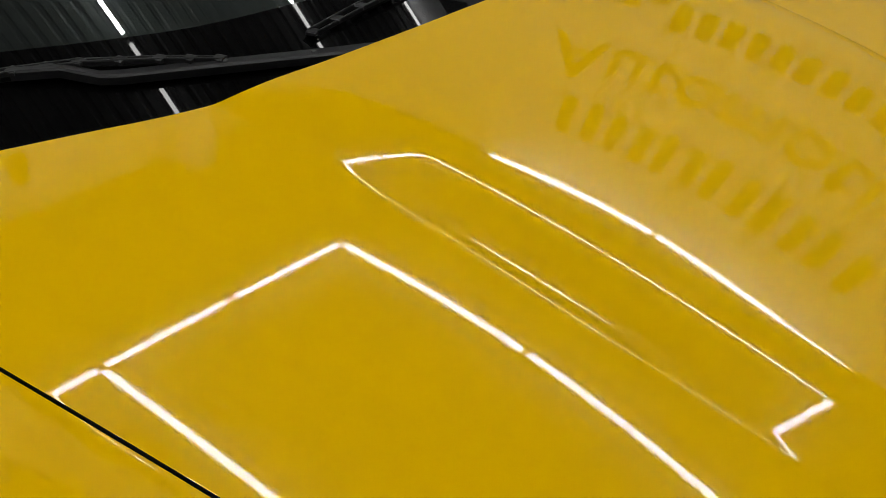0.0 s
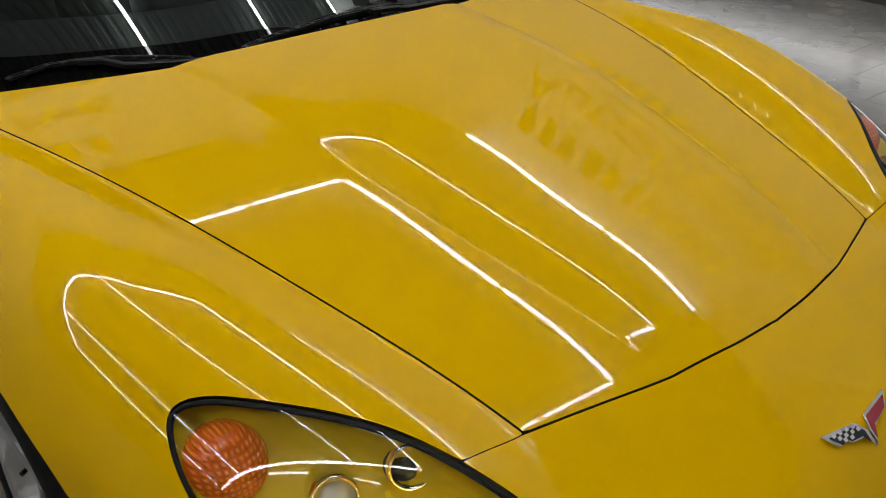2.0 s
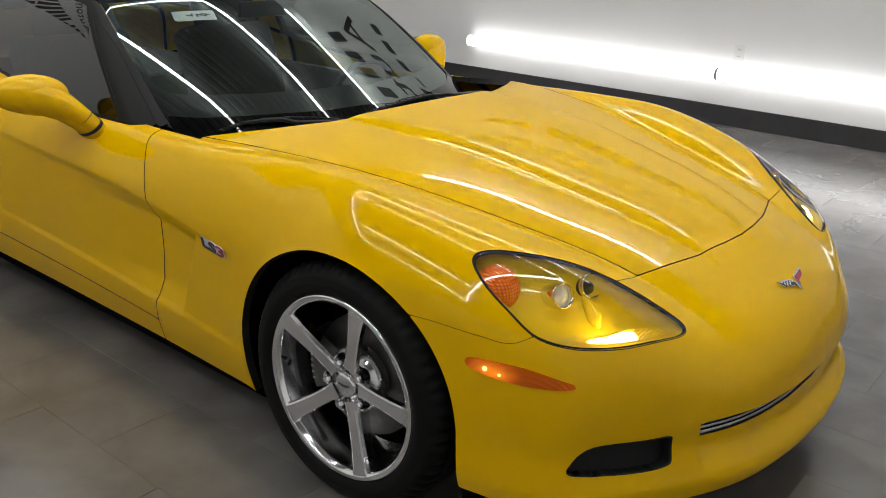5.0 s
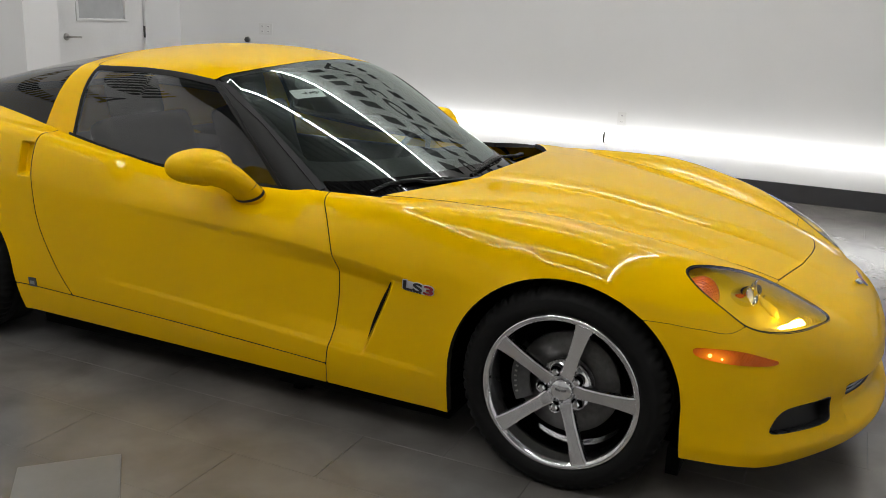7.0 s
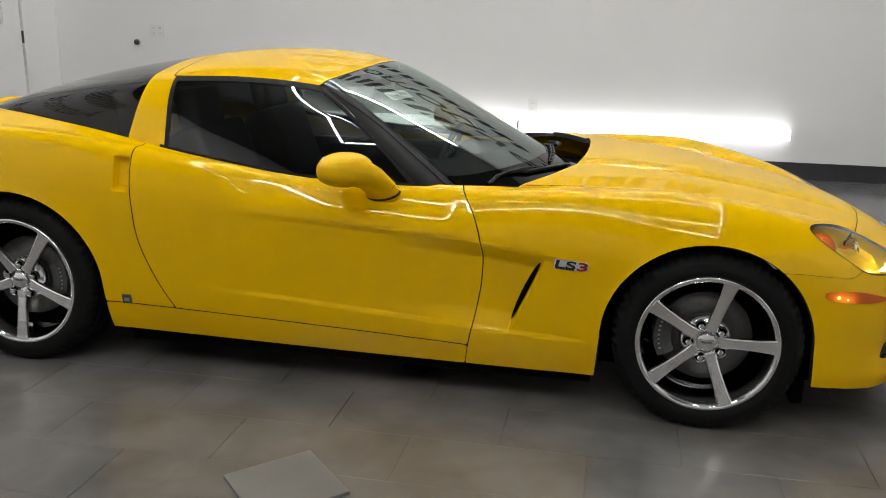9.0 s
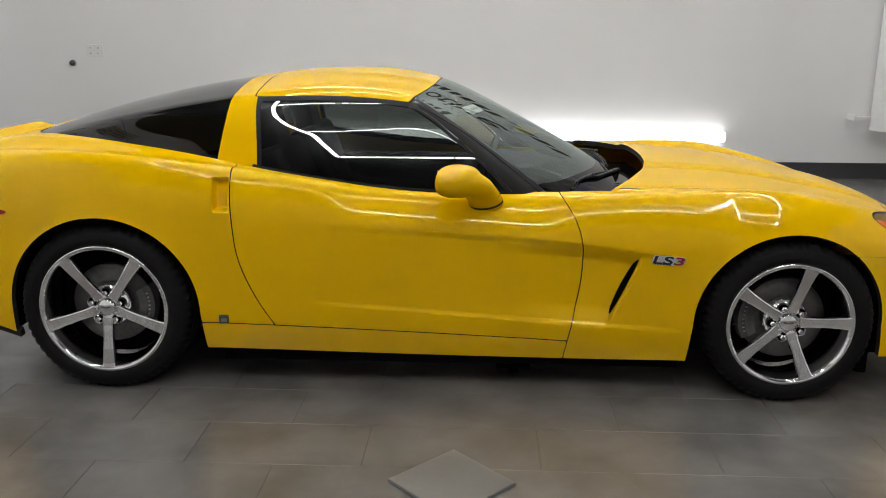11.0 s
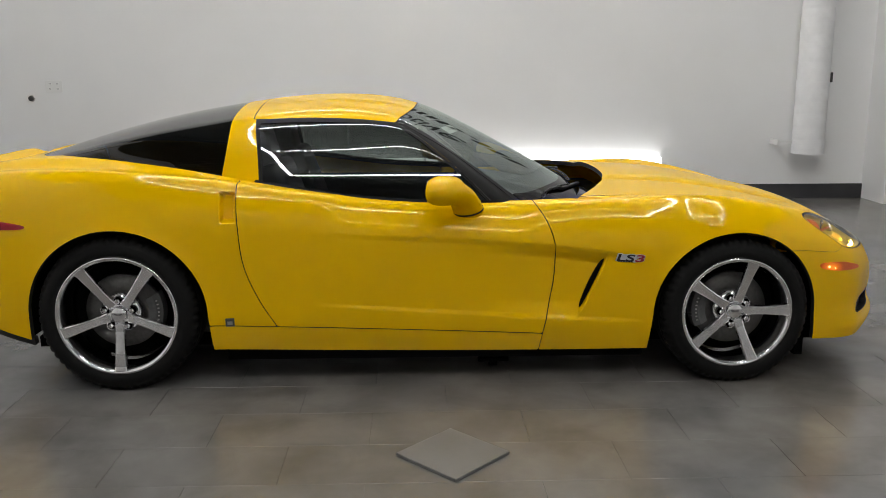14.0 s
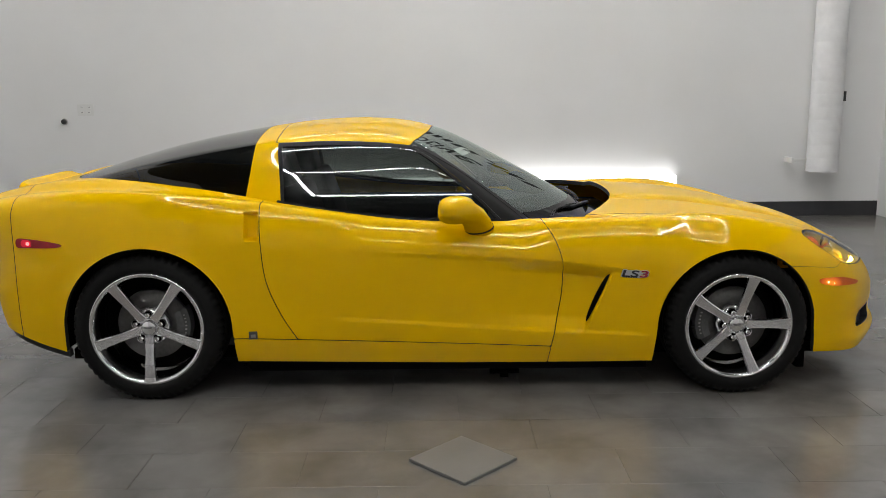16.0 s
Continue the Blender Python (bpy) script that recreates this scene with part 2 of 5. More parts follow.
def box(x0, x1, y0, y1, z0, z1, bevel=0.0, seg=2):
    bm = bmesh.new()
    bmesh.ops.create_cube(bm, size=1.0, matrix=Matrix.LocRotScale(((x0 + x1) / 2, (y0 + y1) / 2, (z0 + z1) / 2), None, (x1 - x0, y1 - y0, z1 - z0)))
    if bevel:
        bmesh.ops.bevel(bm, geom=bm.edges[:], offset=bevel, segments=seg, profile=0.6, affect="EDGES")
    return bm


def moved(bm, m):
    bm.transform(m)
    return bm


def joined(*bms):
    out = bms[0]
    for other in bms[1:]:
        me = bpy.data.meshes.new("joint")
        other.to_mesh(me)
        out.from_mesh(me)
        other.free()
        bpy.data.meshes.remove(me)
    return out


def turned(profile, steps=48, closed=False, start=0.0, sweep=360.0, ripple=None):
    """Revolves (radius, along) pairs round the y axis."""
    bm = bmesh.new()
    full = sweep >= 360
    rings = []
    for i in range(steps if full else steps + 1):
        a = radians(start + sweep * i / steps)
        rings.append([bm.verts.new(((r + (ripple(i, j) if ripple else 0)) * math.cos(a), y, (r + (ripple(i, j) if ripple else 0)) * math.sin(a))) for j, (r, y) in enumerate(profile)])
    n = len(profile)
    for i in range(steps):
        a, b = rings[i], rings[(i + 1) % len(rings)]
        for j in range(n if closed else n - 1):
            bm.faces.new((a[j], a[(j + 1) % n], b[(j + 1) % n], b[j]))
    bmesh.ops.recalc_face_normals(bm, faces=bm.faces[:])
    return bm


def tube_along(points, radius, sides=8, caps=True, flat=1.0):
    """A round bar along points; radius may be a list."""
    bm = bmesh.new()
    pts = [Vector(p) for p in points]
    radii = radius if isinstance(radius, (list, tuple)) else [radius] * len(pts)
    rings, side = [], None
    for i, p in enumerate(pts):
        ahead = (pts[min(i + 1, len(pts) - 1)] - pts[max(i - 1, 0)]).normalized()
        if side is None:
            side = ahead.orthogonal().normalized()
        side = (side - ahead * side.dot(ahead)).normalized()
        up = ahead.cross(side)
        rings.append([bm.verts.new(p + radii[i] * (math.cos(k) * side + flat * math.sin(k) * up)) for k in (2 * math.pi * j / sides for j in range(sides))])
    for a, b in zip(rings, rings[1:]):
        for j in range(sides):
            bm.faces.new((a[j], a[(j + 1) % sides], b[(j + 1) % sides], b[j]))
    if caps:
        bm.faces.new(rings[0][::-1])
        bm.faces.new(rings[-1])
    bmesh.ops.recalc_face_normals(bm, faces=bm.faces[:])
    return bm


def channel_along(points, widths, height):
    """A pressed bar along points, flat on top with chamfered edges."""
    bm = bmesh.new()
    pts, rings = [Vector(p) for p in points], []
    for i, p in enumerate(pts):
        ahead = (pts[min(i + 1, len(pts) - 1)] - pts[max(i - 1, 0)]).normalized()
        side = ahead.cross(Vector((0, 0, 1))).normalized()
        up = side.cross(ahead)
        w = widths[i] / 2
        rings.append([bm.verts.new(p + a * side + b * up) for a, b in ((-w, -height), (w, -height), (w, height * 0.2), (w * 0.66, height * 0.5), (-w * 0.66, height * 0.5), (-w, height * 0.2))])
    for a, b in zip(rings, rings[1:]):
        for j in range(6):
            bm.faces.new((a[j], a[(j + 1) % 6], b[(j + 1) % 6], b[j]))
    bm.faces.new(rings[0][::-1])
    bm.faces.new(rings[-1])
    bmesh.ops.recalc_face_normals(bm, faces=bm.faces[:])
    return bm


def plate(outline, z0, z1, bevel=0.0):
    """A flat plate from an outline in x, y."""
    bm = bmesh.new()
    low = [bm.verts.new((x, y, z0)) for x, y in outline]
    high = [bm.verts.new((x, y, z1)) for x, y in outline]
    bm.faces.new(low[::-1])
    bm.faces.new(high)
    n = len(outline)
    for i in range(n):
        bm.faces.new((low[i], low[(i + 1) % n], high[(i + 1) % n], high[i]))
    bmesh.ops.recalc_face_normals(bm, faces=bm.faces[:])
    if bevel:
        bmesh.ops.bevel(bm, geom=bm.edges[:], offset=bevel, segments=2, affect="EDGES")
    return bm


def lettering(text, size, depth, bold=0.0):
    """Raised letters in the x, y plane, as a mesh."""
    curve = bpy.data.curves.new("letters", "FONT")
    curve.body, curve.size, curve.extrude, curve.offset = text, size, depth, bold
    curve.align_x = "LEFT"
    ob = bpy.data.objects.new("letters", curve)
    me = bpy.data.meshes.new_from_object(ob)
    bpy.data.objects.remove(ob)
    bm = bmesh.new()
    bm.from_mesh(me)
    bpy.data.meshes.remove(me)
    return bm


# ---- the room ----
def build_room():
    t = 0.15
    tagged(part("ceiling", ceiling_mesh(), DECK), "dark corrugated metal roof deck above the showroom", "ceiling", kind="structure")
    wall = tagged(part("wall_north", box(LEFT_X - t, RIGHT_X + t, WALL_Y, WALL_Y + t, 0, CEIL_Z + 0.1), WALL_PAINT), "tall plain white painted showroom wall", "wall", kind="structure")
    tagged(part("wall_west", west_wall(), WALL_PAINT), "white painted side wall with a door opening", "wall", kind="structure")
    # Unseen wall, made white and brought near to bounce light onto the nose.
    tagged(part("wall_east", box(RIGHT_X, RIGHT_X + t, BACK_Y, WALL_Y, 0, CEIL_Z + 0.1), WALL_PAINT), "unseen white side wall, set near to bounce light", "wall", kind="structure")
    tagged(part("wall_south", box(LEFT_X - t, RIGHT_X + t, BACK_Y - t, BACK_Y, 0, CEIL_Z + 0.1), FAR_WALL), "plain grey painted far wall", "wall", kind="structure")
    tagged(part("column", box(4.72, 5.15, 4.12, WALL_Y, 0, CEIL_Z, 0.004), WALL_PAINT), "white square column against the wall", "column", kind="structure")
    tagged(part("baseboard", box(LEFT_X, 4.72, WALL_Y - 0.014, WALL_Y, 0, 0.155, 0.003), BASE), "charcoal base trim along the white wall", "baseboard", kind="structure")
    tagged(part("baseboard", box(LEFT_X, LEFT_X + 0.014, 4.03, WALL_Y - 0.016, 0, 0.155, 0.003), BASE), "charcoal base trim on the side wall", "baseboard", kind="structure")
    tagged(part("baseboard", box(5.15, RIGHT_X, WALL_Y - 0.014, WALL_Y, 0, 0.155, 0.003), BASE), "charcoal base trim along the white wall", "baseboard", kind="structure")
    return wall


def ceiling_mesh():
    """Corrugated deck whose ribs run along x."""
    bm = bmesh.new()
    row, y, z = [], BACK_Y - 0.1, CEIL_Z
    while y < WALL_Y + 0.1:
        for dy, dz in ((0, 0), (0.10, 0), (0.13, 0.035), (0.17, 0.035)):
            row.append((bm.verts.new((LEFT_X - 0.1, y + dy, z + dz)), bm.verts.new((RIGHT_X + 0.1, y + dy, z + dz))))
        y += 0.20
    for (a, b), (c, d) in zip(row, row[1:]):
        bm.faces.new((a, b, d, c))
    top = [bm.verts.new((x, yy, z + 0.15)) for x, yy in ((LEFT_X - 0.1, BACK_Y - 0.1), (RIGHT_X + 0.1, BACK_Y - 0.1), (RIGHT_X + 0.1, WALL_Y + 0.1), (LEFT_X - 0.1, WALL_Y + 0.1))]
    bm.faces.new(top)
    return bm


DOOR_Y = (2.90, 4.02)


def west_wall():
    x0, x1 = LEFT_X - 0.15, LEFT_X
    a, b = DOOR_Y[0] - 0.01, DOOR_Y[1] + 0.01
    return joined(box(x0, x1, BACK_Y, a, 0, CEIL_Z + 0.1), box(x0, x1, b, WALL_Y, 0, CEIL_Z + 0.1), box(x0, x1, a, b, 2.10, CEIL_Z + 0.1))


def build_door():
    """A flush white door with a frosted upper pane, in its frame."""
    a, b = DOOR_Y
    door = tagged(part("door_1", joined(box(LEFT_X - 0.05, LEFT_X - 0.01, a, 3.16, 0.01, 2.09), box(LEFT_X - 0.05, LEFT_X - 0.01, 3.76, b, 0.01, 2.09),
                                        box(LEFT_X - 0.05, LEFT_X - 0.01, 3.16, 3.76, 0.01, 1.235), box(LEFT_X - 0.05, LEFT_X - 0.01, 3.16, 3.76, 1.93, 2.09)), DOOR_PAINT),
                  "closed white flush door with a grey pane", "door", kind="structure")
    part("pane", box(LEFT_X - 0.034, LEFT_X - 0.026, 3.16, 3.76, 1.235, 1.93), FROST, door, "grey frosted door pane")
    for y0, y1, z0, z1 in ((3.13, 3.79, 1.21, 1.235), (3.13, 3.79, 1.93, 1.955), (3.13, 3.16, 1.235, 1.93), (3.76, 3.79, 1.235, 1.93)):
        part("pane_frame", box(LEFT_X - 0.012, LEFT_X + 0.004, y0, y1, z0, z1, 0.003), DOOR_PAINT, door)
    part("rosette", moved(turned([(0, -0.012), (0.03, -0.012), (0.034, -0.004), (0.034, 0.0)], 24), pose(LEFT_X - 0.008, 3.0, 1.06, 0, 0, 90)), NICKEL, door, "round nickel rose", True)
    part("door_handle", tube_along([(LEFT_X, 3.0, 1.06), (LEFT_X + 0.05, 3.0, 1.06), (LEFT_X + 0.055, 3.02, 1.06), (LEFT_X + 0.055, 3.12, 1.058)], 0.010, 10), NICKEL, door, "nickel lever handle", True)
    for z in (1.11, 0.25, 1.85):
        part("hinge", tube_along([(LEFT_X + 0.004, b + 0.004, z - 0.06), (LEFT_X + 0.004, b + 0.004, z + 0.06)], 0.011, 8), DARK_PLASTIC, door, "dark door hinge")
    for y0, y1, z1 in ((a - 0.055, a - 0.01, 2.145), (b + 0.01, b + 0.055, 2.145)):
        tagged(part("trim", box(LEFT_X, LEFT_X + 0.016, y0, y1, 0, z1, 0.003), DOOR_PAINT), "white painted door casing", "trim", kind="structure")
    tagged(part("trim", box(LEFT_X, LEFT_X + 0.016, a - 0.01, b + 0.01, 2.10, 2.145, 0.003), DOOR_PAINT), "white painted door head casing", "trim", kind="structure")
    tagged(part("wall_west_pier", box(LEFT_X, LEFT_X + 0.5, 2.10, 2.46, 0, CEIL_Z, 0.004), WALL_PAINT), "white wall pier beside the door", "wall", kind="structure")
    panel = thing("wall_switch", "white light switch plate beside the door", "switch", at=(LEFT_X, 2.72, 1.22))
    part("plate", box(0, 0.006, -0.036, 0.036, -0.06, 0.06, 0.002), WHITE_PLASTIC, panel)
    part("rocker", box(0.006, 0.011, -0.016, 0.016, -0.03, 0.03, 0.002), WHITE_PLASTIC, panel)
    notice = thing("wall_panel", "pale grey access panel low beside the door", "panel", at=(LEFT_X, 2.68, 0.72))
    part("cover", box(0, 0.012, -0.16, 0.13, -0.4, 0.35, 0.003), FROST, notice)


def build_outlet(x, z, wide):
    o = thing("power_outlet", "white power outlet plate with dark slots", "outlet", "outlets on the wall", at=(x, WALL_Y, z))
    w, n = (0.085, 2) if wide else (0.04, 1)
    part("plate", box(-w, w, -0.006, 0, -0.06, 0.06, 0.003), WHITE_PLASTIC, o)
    for i in range(n):
        cx = (i - (n - 1) / 2) * 0.075
        for dz in (-0.026, 0.026):
            part("socket", box(cx - 0.016, cx + 0.016, -0.009, -0.005, dz - 0.014, dz + 0.014, 0.003), WHITE_PLASTIC, o)
            for dx in (-0.006, 0.006):
                part("slot", box(cx + dx - 0.0016, cx + dx + 0.0016, -0.0105, -0.008, dz - 0.005, dz + 0.007), DARK_PLASTIC, o)


def build_wall_stop():
    s = thing("door_stop", "small round dark rubber wall bumper", "door stop", at=(-3.93, WALL_Y, 1.07))
    part("base", turned([(0, -0.008), (0.030, -0.008), (0.034, 0), ], 20), NICKEL, s, "nickel base ring", True)
    part("bumper", turned([(0, -0.04), (0.02, -0.04), (0.027, -0.03), (0.027, -0.008)], 20), DARK_PLASTIC, s, "dark rubber bumper", True)


def build_tube(x0, y0, x1, y1, z, mat, name="tube_light", label="", group="", size=0.028, below=True):
    """A straight tube lamp with a slim housing and end caps."""
    a, b = Vector((x0, y0, z)), Vector((x1, y1, z))
    way = (b - a).normalized()
    lamp = thing(name, label, "light", group, at=(a + b) / 2)
    h, cap = (b - a) / 2, 0.03 if below else 0.006
    part("diffuser", tube_along([-h + way * cap, h - way * cap], size, 14), mat, lamp, "lit white diffuser", True)
    side = Vector((-way.y, way.x, 0))
    for s in (-1, 1):
        part("end_cap", tube_along([s * (h - way * cap), s * h], size * 1.02, 14), WHITE_PLASTIC, lamp)
    if below:
        n = Matrix(((way.x, side.x, 0, 0), (way.y, side.y, 0, 0), (0, 0, 1, 0), (0, 0, 0, 1)))
        for k in (-0.8, 0.8):
            part("hanger", tube_along([h * k + Vector((0, 0, size)), h * k + Vector((0, 0, CEIL_Z - z + 0.02))], 0.006, 6), NICKEL, lamp)
        part("housing", moved(box(-h.length, h.length, -0.022, 0.022, size * 0.9, size + 0.05), n), WHITE_PLASTIC, lamp, "white metal housing")
    return lamp


def build_lights():
    z = CEIL_Z - 0.14
    for y in LONG_Y:
        for x0, x1 in ((-2.10, 0.335), (0.345, 2.78)):
            build_tube(x0, y, x1, y, z, TUBE, "tube_light", "long lit white tube lamp under the ceiling", "ceiling tubes")
    for x, ys in ((-2.13, CROSS_REAR), (2.81, CROSS_FRONT)):
        for y0, y1 in zip(ys, ys[1:]):
            build_tube(x, y0 + 0.005, x, y1 - 0.005, z, TUBE, "tube_light", "short lit white tube lamp under the ceiling", "ceiling cross tubes")
    for x0, x1 in ((-2.35, 0.12), (0.13, 2.60)):
        build_tube(x0, WALL_Y - 0.18, x1, WALL_Y - 0.18, CEIL_Z - 0.15, TUBE, "tube_light", "long lit white tube lamp along the wall top", "wall top tubes")
    for x0, x1 in ((-2.42, 0.045), (0.055, 2.52)):
        build_tube(x0, WALL_Y - 0.075, x1, WALL_Y - 0.075, 0.405, STRIP, "wall_tube", "lit white tube lamp low on the wall", "low wall tubes", 0.05, False)
        back = part("bracket", box(x0 + 0.02, x1 - 0.02, WALL_Y - 0.034, WALL_Y, 0.38, 0.43), WHITE_PLASTIC)
        tagged(back, "white mounting rail behind the low wall tube", "rail")
        back.name = "mounting_rail"


LONG_Y = (2.20, -0.18, -4.62, -7.0)
CROSS_REAR = (-7.0, -5.81, -4.62, -3.51, -2.40, -1.29, -0.18, 1.01, 2.20)
CROSS_FRONT = CROSS_REAR


def build_duct():
    """A hanging fabric-wrapped exhaust hose ending above the floor."""
    d = thing("exhaust_duct", "white fabric wrapped vertical duct with seams", "duct", at=(4.0, 4.36, 0.5))
    prof = [(0.0, 0.0), (0.135, 0.0), (0.158, 0.006)]
    z = 0.006
    while z < 5.3:
        prof += [(0.158, z + 0.004), (0.1555, z + 0.012), (0.158, z + 0.02), (0.158, z + 0.125)]
        z += 0.13
    spun = turned([(r, -zz) for r, zz in prof], 40)
    tilt = Matrix.Rotation(radians(-90), 4, "X")
    bm = moved(spun, tilt)
    for v in bm.verts:
        v.co.z += 0.035 * v.co.x if v.co.z > 0.03 else 0
    part("sleeve", bm, CLOTH, d, "white seamed fabric sleeve", True)
    part("strap", moved(turned([(0.160, 0.0), (0.160, -0.03)], 40), tilt @ pose(0, 0, 0)), CLOTH, d, "", True)
    part("bracket", box(-0.30, -0.14, 0.02, 0.05, 0.10, 0.125, 0.003), WHITE_PLASTIC, d, "white wall bracket")
    part("bracket_foot", box(-0.32, -0.295, 0.0, 0.2, 0.085, 0.14, 0.003), WHITE_PLASTIC, d)
    part("latch", box(0.155, 0.18, -0.05, -0.02, 0.72, 0.82, 0.005), DARK_PLASTIC, d, "dark latch")


def build_sign(place):
    """Raised wall letters; the trade name is kept as plain blocks."""
    s = thing("wall_sign", "large raised black letters high on the white wall", "sign")
    s.matrix_basis = place
    up = Matrix.Translation((0, 0, 0)) @ Matrix.Rotation(radians(90), 4, "X")
    bm = lettering("Automotive", 0.95, 0.012)
    xs = [v.co.x for v in bm.verts]
    wide = max(xs) - min(xs)
    part("letters", moved(bm, Matrix.Translation((-2.05, -0.014, 3.42)) @ Matrix.Diagonal((4.3 / wide, 1, 1, 1)) @ up), LETTER, s)
    for n, x0, x1, z0, z1 in ((6, -1.75, 2.05, 4.38, 5.0), (19, -1.95, 2.6, 2.62, 2.95)):
        step = (x1 - x0) / n
        for i in range(n):
            low = z0 if n == 6 or i not in (3, 15) else z0
            high = z1 if n == 6 or i not in (0, 1, 2, 3, 15) else z0 + (0.2 if i < 3 else 0.06)
            if n == 6:
                bm = joined(box(x0 + i * step, x0 + (i + 0.27) * step, -0.026, -0.002, low, high), box(x0 + (i + 0.55) * step, x0 + (i + 0.82) * step, -0.026, -0.002, low, high))
            else:
                bm = box(x0 + i * step, x0 + (i + 0.62) * step, -0.026, -0.002, low, high)
            part("block", bm, LETTER, s)


def build_floor():
    """Grout bed with porcelain tiles laid in staggered rows; the nearest are pieces, the rest one sheet."""
    floor = tagged(part("floor", box(LEFT_X - 0.15, RIGHT_X + 0.15, BACK_Y - 0.15, WALL_Y + 0.15, -0.12, -0.003), GROUT), "dark grey porcelain tile floor with thin joints", "floor", kind="structure")
    rest = bmesh.new()
    length, row_w, joint, seam = 0.604, 0.3105, 0.0009, 0.0004
    meshes = {}
    k0 = int((BACK_Y - 0.055) / row_w) - 1
    for k in range(k0, int((WALL_Y - 0.055) / row_w) + 1):
        y0, y1 = 0.055 + k * row_w + seam, 0.055 + (k + 1) * row_w - seam
        y0, y1 = max(y0, BACK_Y), min(y1, WALL_Y)
        if y1 - y0 < 0.02:
            continue
        first = 2.238 - 0.2013 * (k - 2) if k >= -1 else (0.36 if k % 2 else 0.062)
        first = (first - LEFT_X) % length + LEFT_X - length
        x = first
        while x < RIGHT_X:
            x0, x1 = max(x + joint, LEFT_X), min(x + length - joint, RIGHT_X)
            if x1 - x0 > 0.01:
                lift = 0.0006 * noise.noise((x * 3.1, y0 * 3.7, 0.5))
                whole = x1 - x0 > length - 0.01 and y1 - y0 > row_w - 0.01
                if whole and -2.4 < x < 2.9 and -2.6 < y0 < -0.4 or whole and 1.2 < x < 3.4 and -0.6 < y0 < 2.6:
                    if "tile" not in meshes:
                        bm = tile_mesh(0, x1 - x0, 0, y1 - y0)
                        meshes["tile"] = bpy.data.meshes.new("tile")
                        bm.to_mesh(meshes["tile"])
                        bm.free()
                        meshes["tile"].materials.append(TILE)
                    ob = new("tile", meshes["tile"])
                    ob.parent = floor
                    ob.location = (x0, y0, lift)
                else:
                    tile_mesh(x0, x1, y0, y1, rest, lift)
            x += length
    stuff = part("tile_field", rest, TILE, floor)
    stuff["kind"] = "stuff"


def tile_mesh(x0, x1, y0, y1, bm=None, z=0.0):
    bm = bm or bmesh.new()
    e = 0.0005
    low = [bm.verts.new((x, y, z - 0.006)) for x, y in ((x0, y0), (x1, y0), (x1, y1), (x0, y1))]
    mid = [bm.verts.new((x, y, z - e)) for x, y in ((x0, y0), (x1, y0), (x1, y1), (x0, y1))]
    top = [bm.verts.new((x, y, z)) for x, y in ((x0 + e, y0 + e), (x1 - e, y0 + e), (x1 - e, y1 - e), (x0 + e, y1 - e))]
    bm.faces.new(top)
    for i in range(4):
        j = (i + 1) % 4
        bm.faces.new((low[i], low[j], mid[j], mid[i]))
        bm.faces.new((mid[i], mid[j], top[j], top[i]))
    return bm


def build_loose_tile():
    t = part("loose_tile", plate([(-0.143, -1.596), (0.064, -1.38), (0.271, -1.598), (0.064, -1.812)], 0.001, 0.012, 0.0015), LOOSE_TILE)
    tagged(t, "loose pale grey square tile lying on the floor", "tile")


# ---- car shape ----


def spline(x, xs, ys):
    """A smooth curve through the knots, level beyond the ends."""
    xs, ys = np.asarray(xs, float), np.asarray(ys, float)
    d = np.diff(ys) / np.diff(xs)
    m = np.r_[d[0], (d[:-1] * np.diff(xs)[1:] + d[1:] * np.diff(xs)[:-1]) / (xs[2:] - xs[:-2]), d[-1]]
    x = np.clip(x, xs[0], xs[-1])
    i = np.clip(np.searchsorted(xs, x) - 1, 0, len(xs) - 2)
    h = xs[i + 1] - xs[i]
    t = (x - xs[i]) / h
    return (ys[i] * (1 + 2 * t) * (1 - t) ** 2 + h * m[i] * t * (1 - t) ** 2
            + ys[i + 1] * t * t * (3 - 2 * t) + h * m[i + 1] * t * t * (t - 1))


@functools.lru_cache(maxsize=None)
def flowing_table(xs, ys, soft):
    u = np.arange(xs[0] - 0.5, xs[-1] + 0.5, 0.004)
    lo, hi = (ys[1] - ys[0]) / (xs[1] - xs[0]), (ys[-1] - ys[-2]) / (xs[-1] - xs[-2])
    v = spline(u, xs, ys) + lo * np.minimum(u - xs[0], 0) + hi * np.maximum(u - xs[-1], 0)
    k = np.exp(-0.5 * (np.arange(-3 * soft, 3 * soft + 0.002, 0.004) / soft) ** 2)
    return u, np.convolve(np.pad(v, len(k) // 2, mode="edge"), k / k.sum(), "valid")[:len(u)]


def flowing(x, xs, ys, soft=0.07):
    """A fair curve: the spline with its changes of curvature evened out over soft metres."""
    u, v = flowing_table(tuple(xs), tuple(ys), soft)
    return np.interp(x, u, v)


def ease(t):
    t = np.clip(t, 0, 1)
    return t * t * (3 - 2 * t)


def meet(a, b, k):
    """The larger of two distances, rounded over k metres where they cross."""
    h = np.maximum(k - np.abs(a - b), 0) / k
    return np.maximum(a, b) + h * h * k * 0.25


def gap_y(x):
    return flowing(x, [-2.2, -1.5, -0.8, 0.3, 0.674, 0.95, 1.2, 1.55, 1.887, 2.3], [0.55, 0.62, 0.70, 0.74, 0.765, 0.70, 0.633, 0.533, 0.437, 0.33])


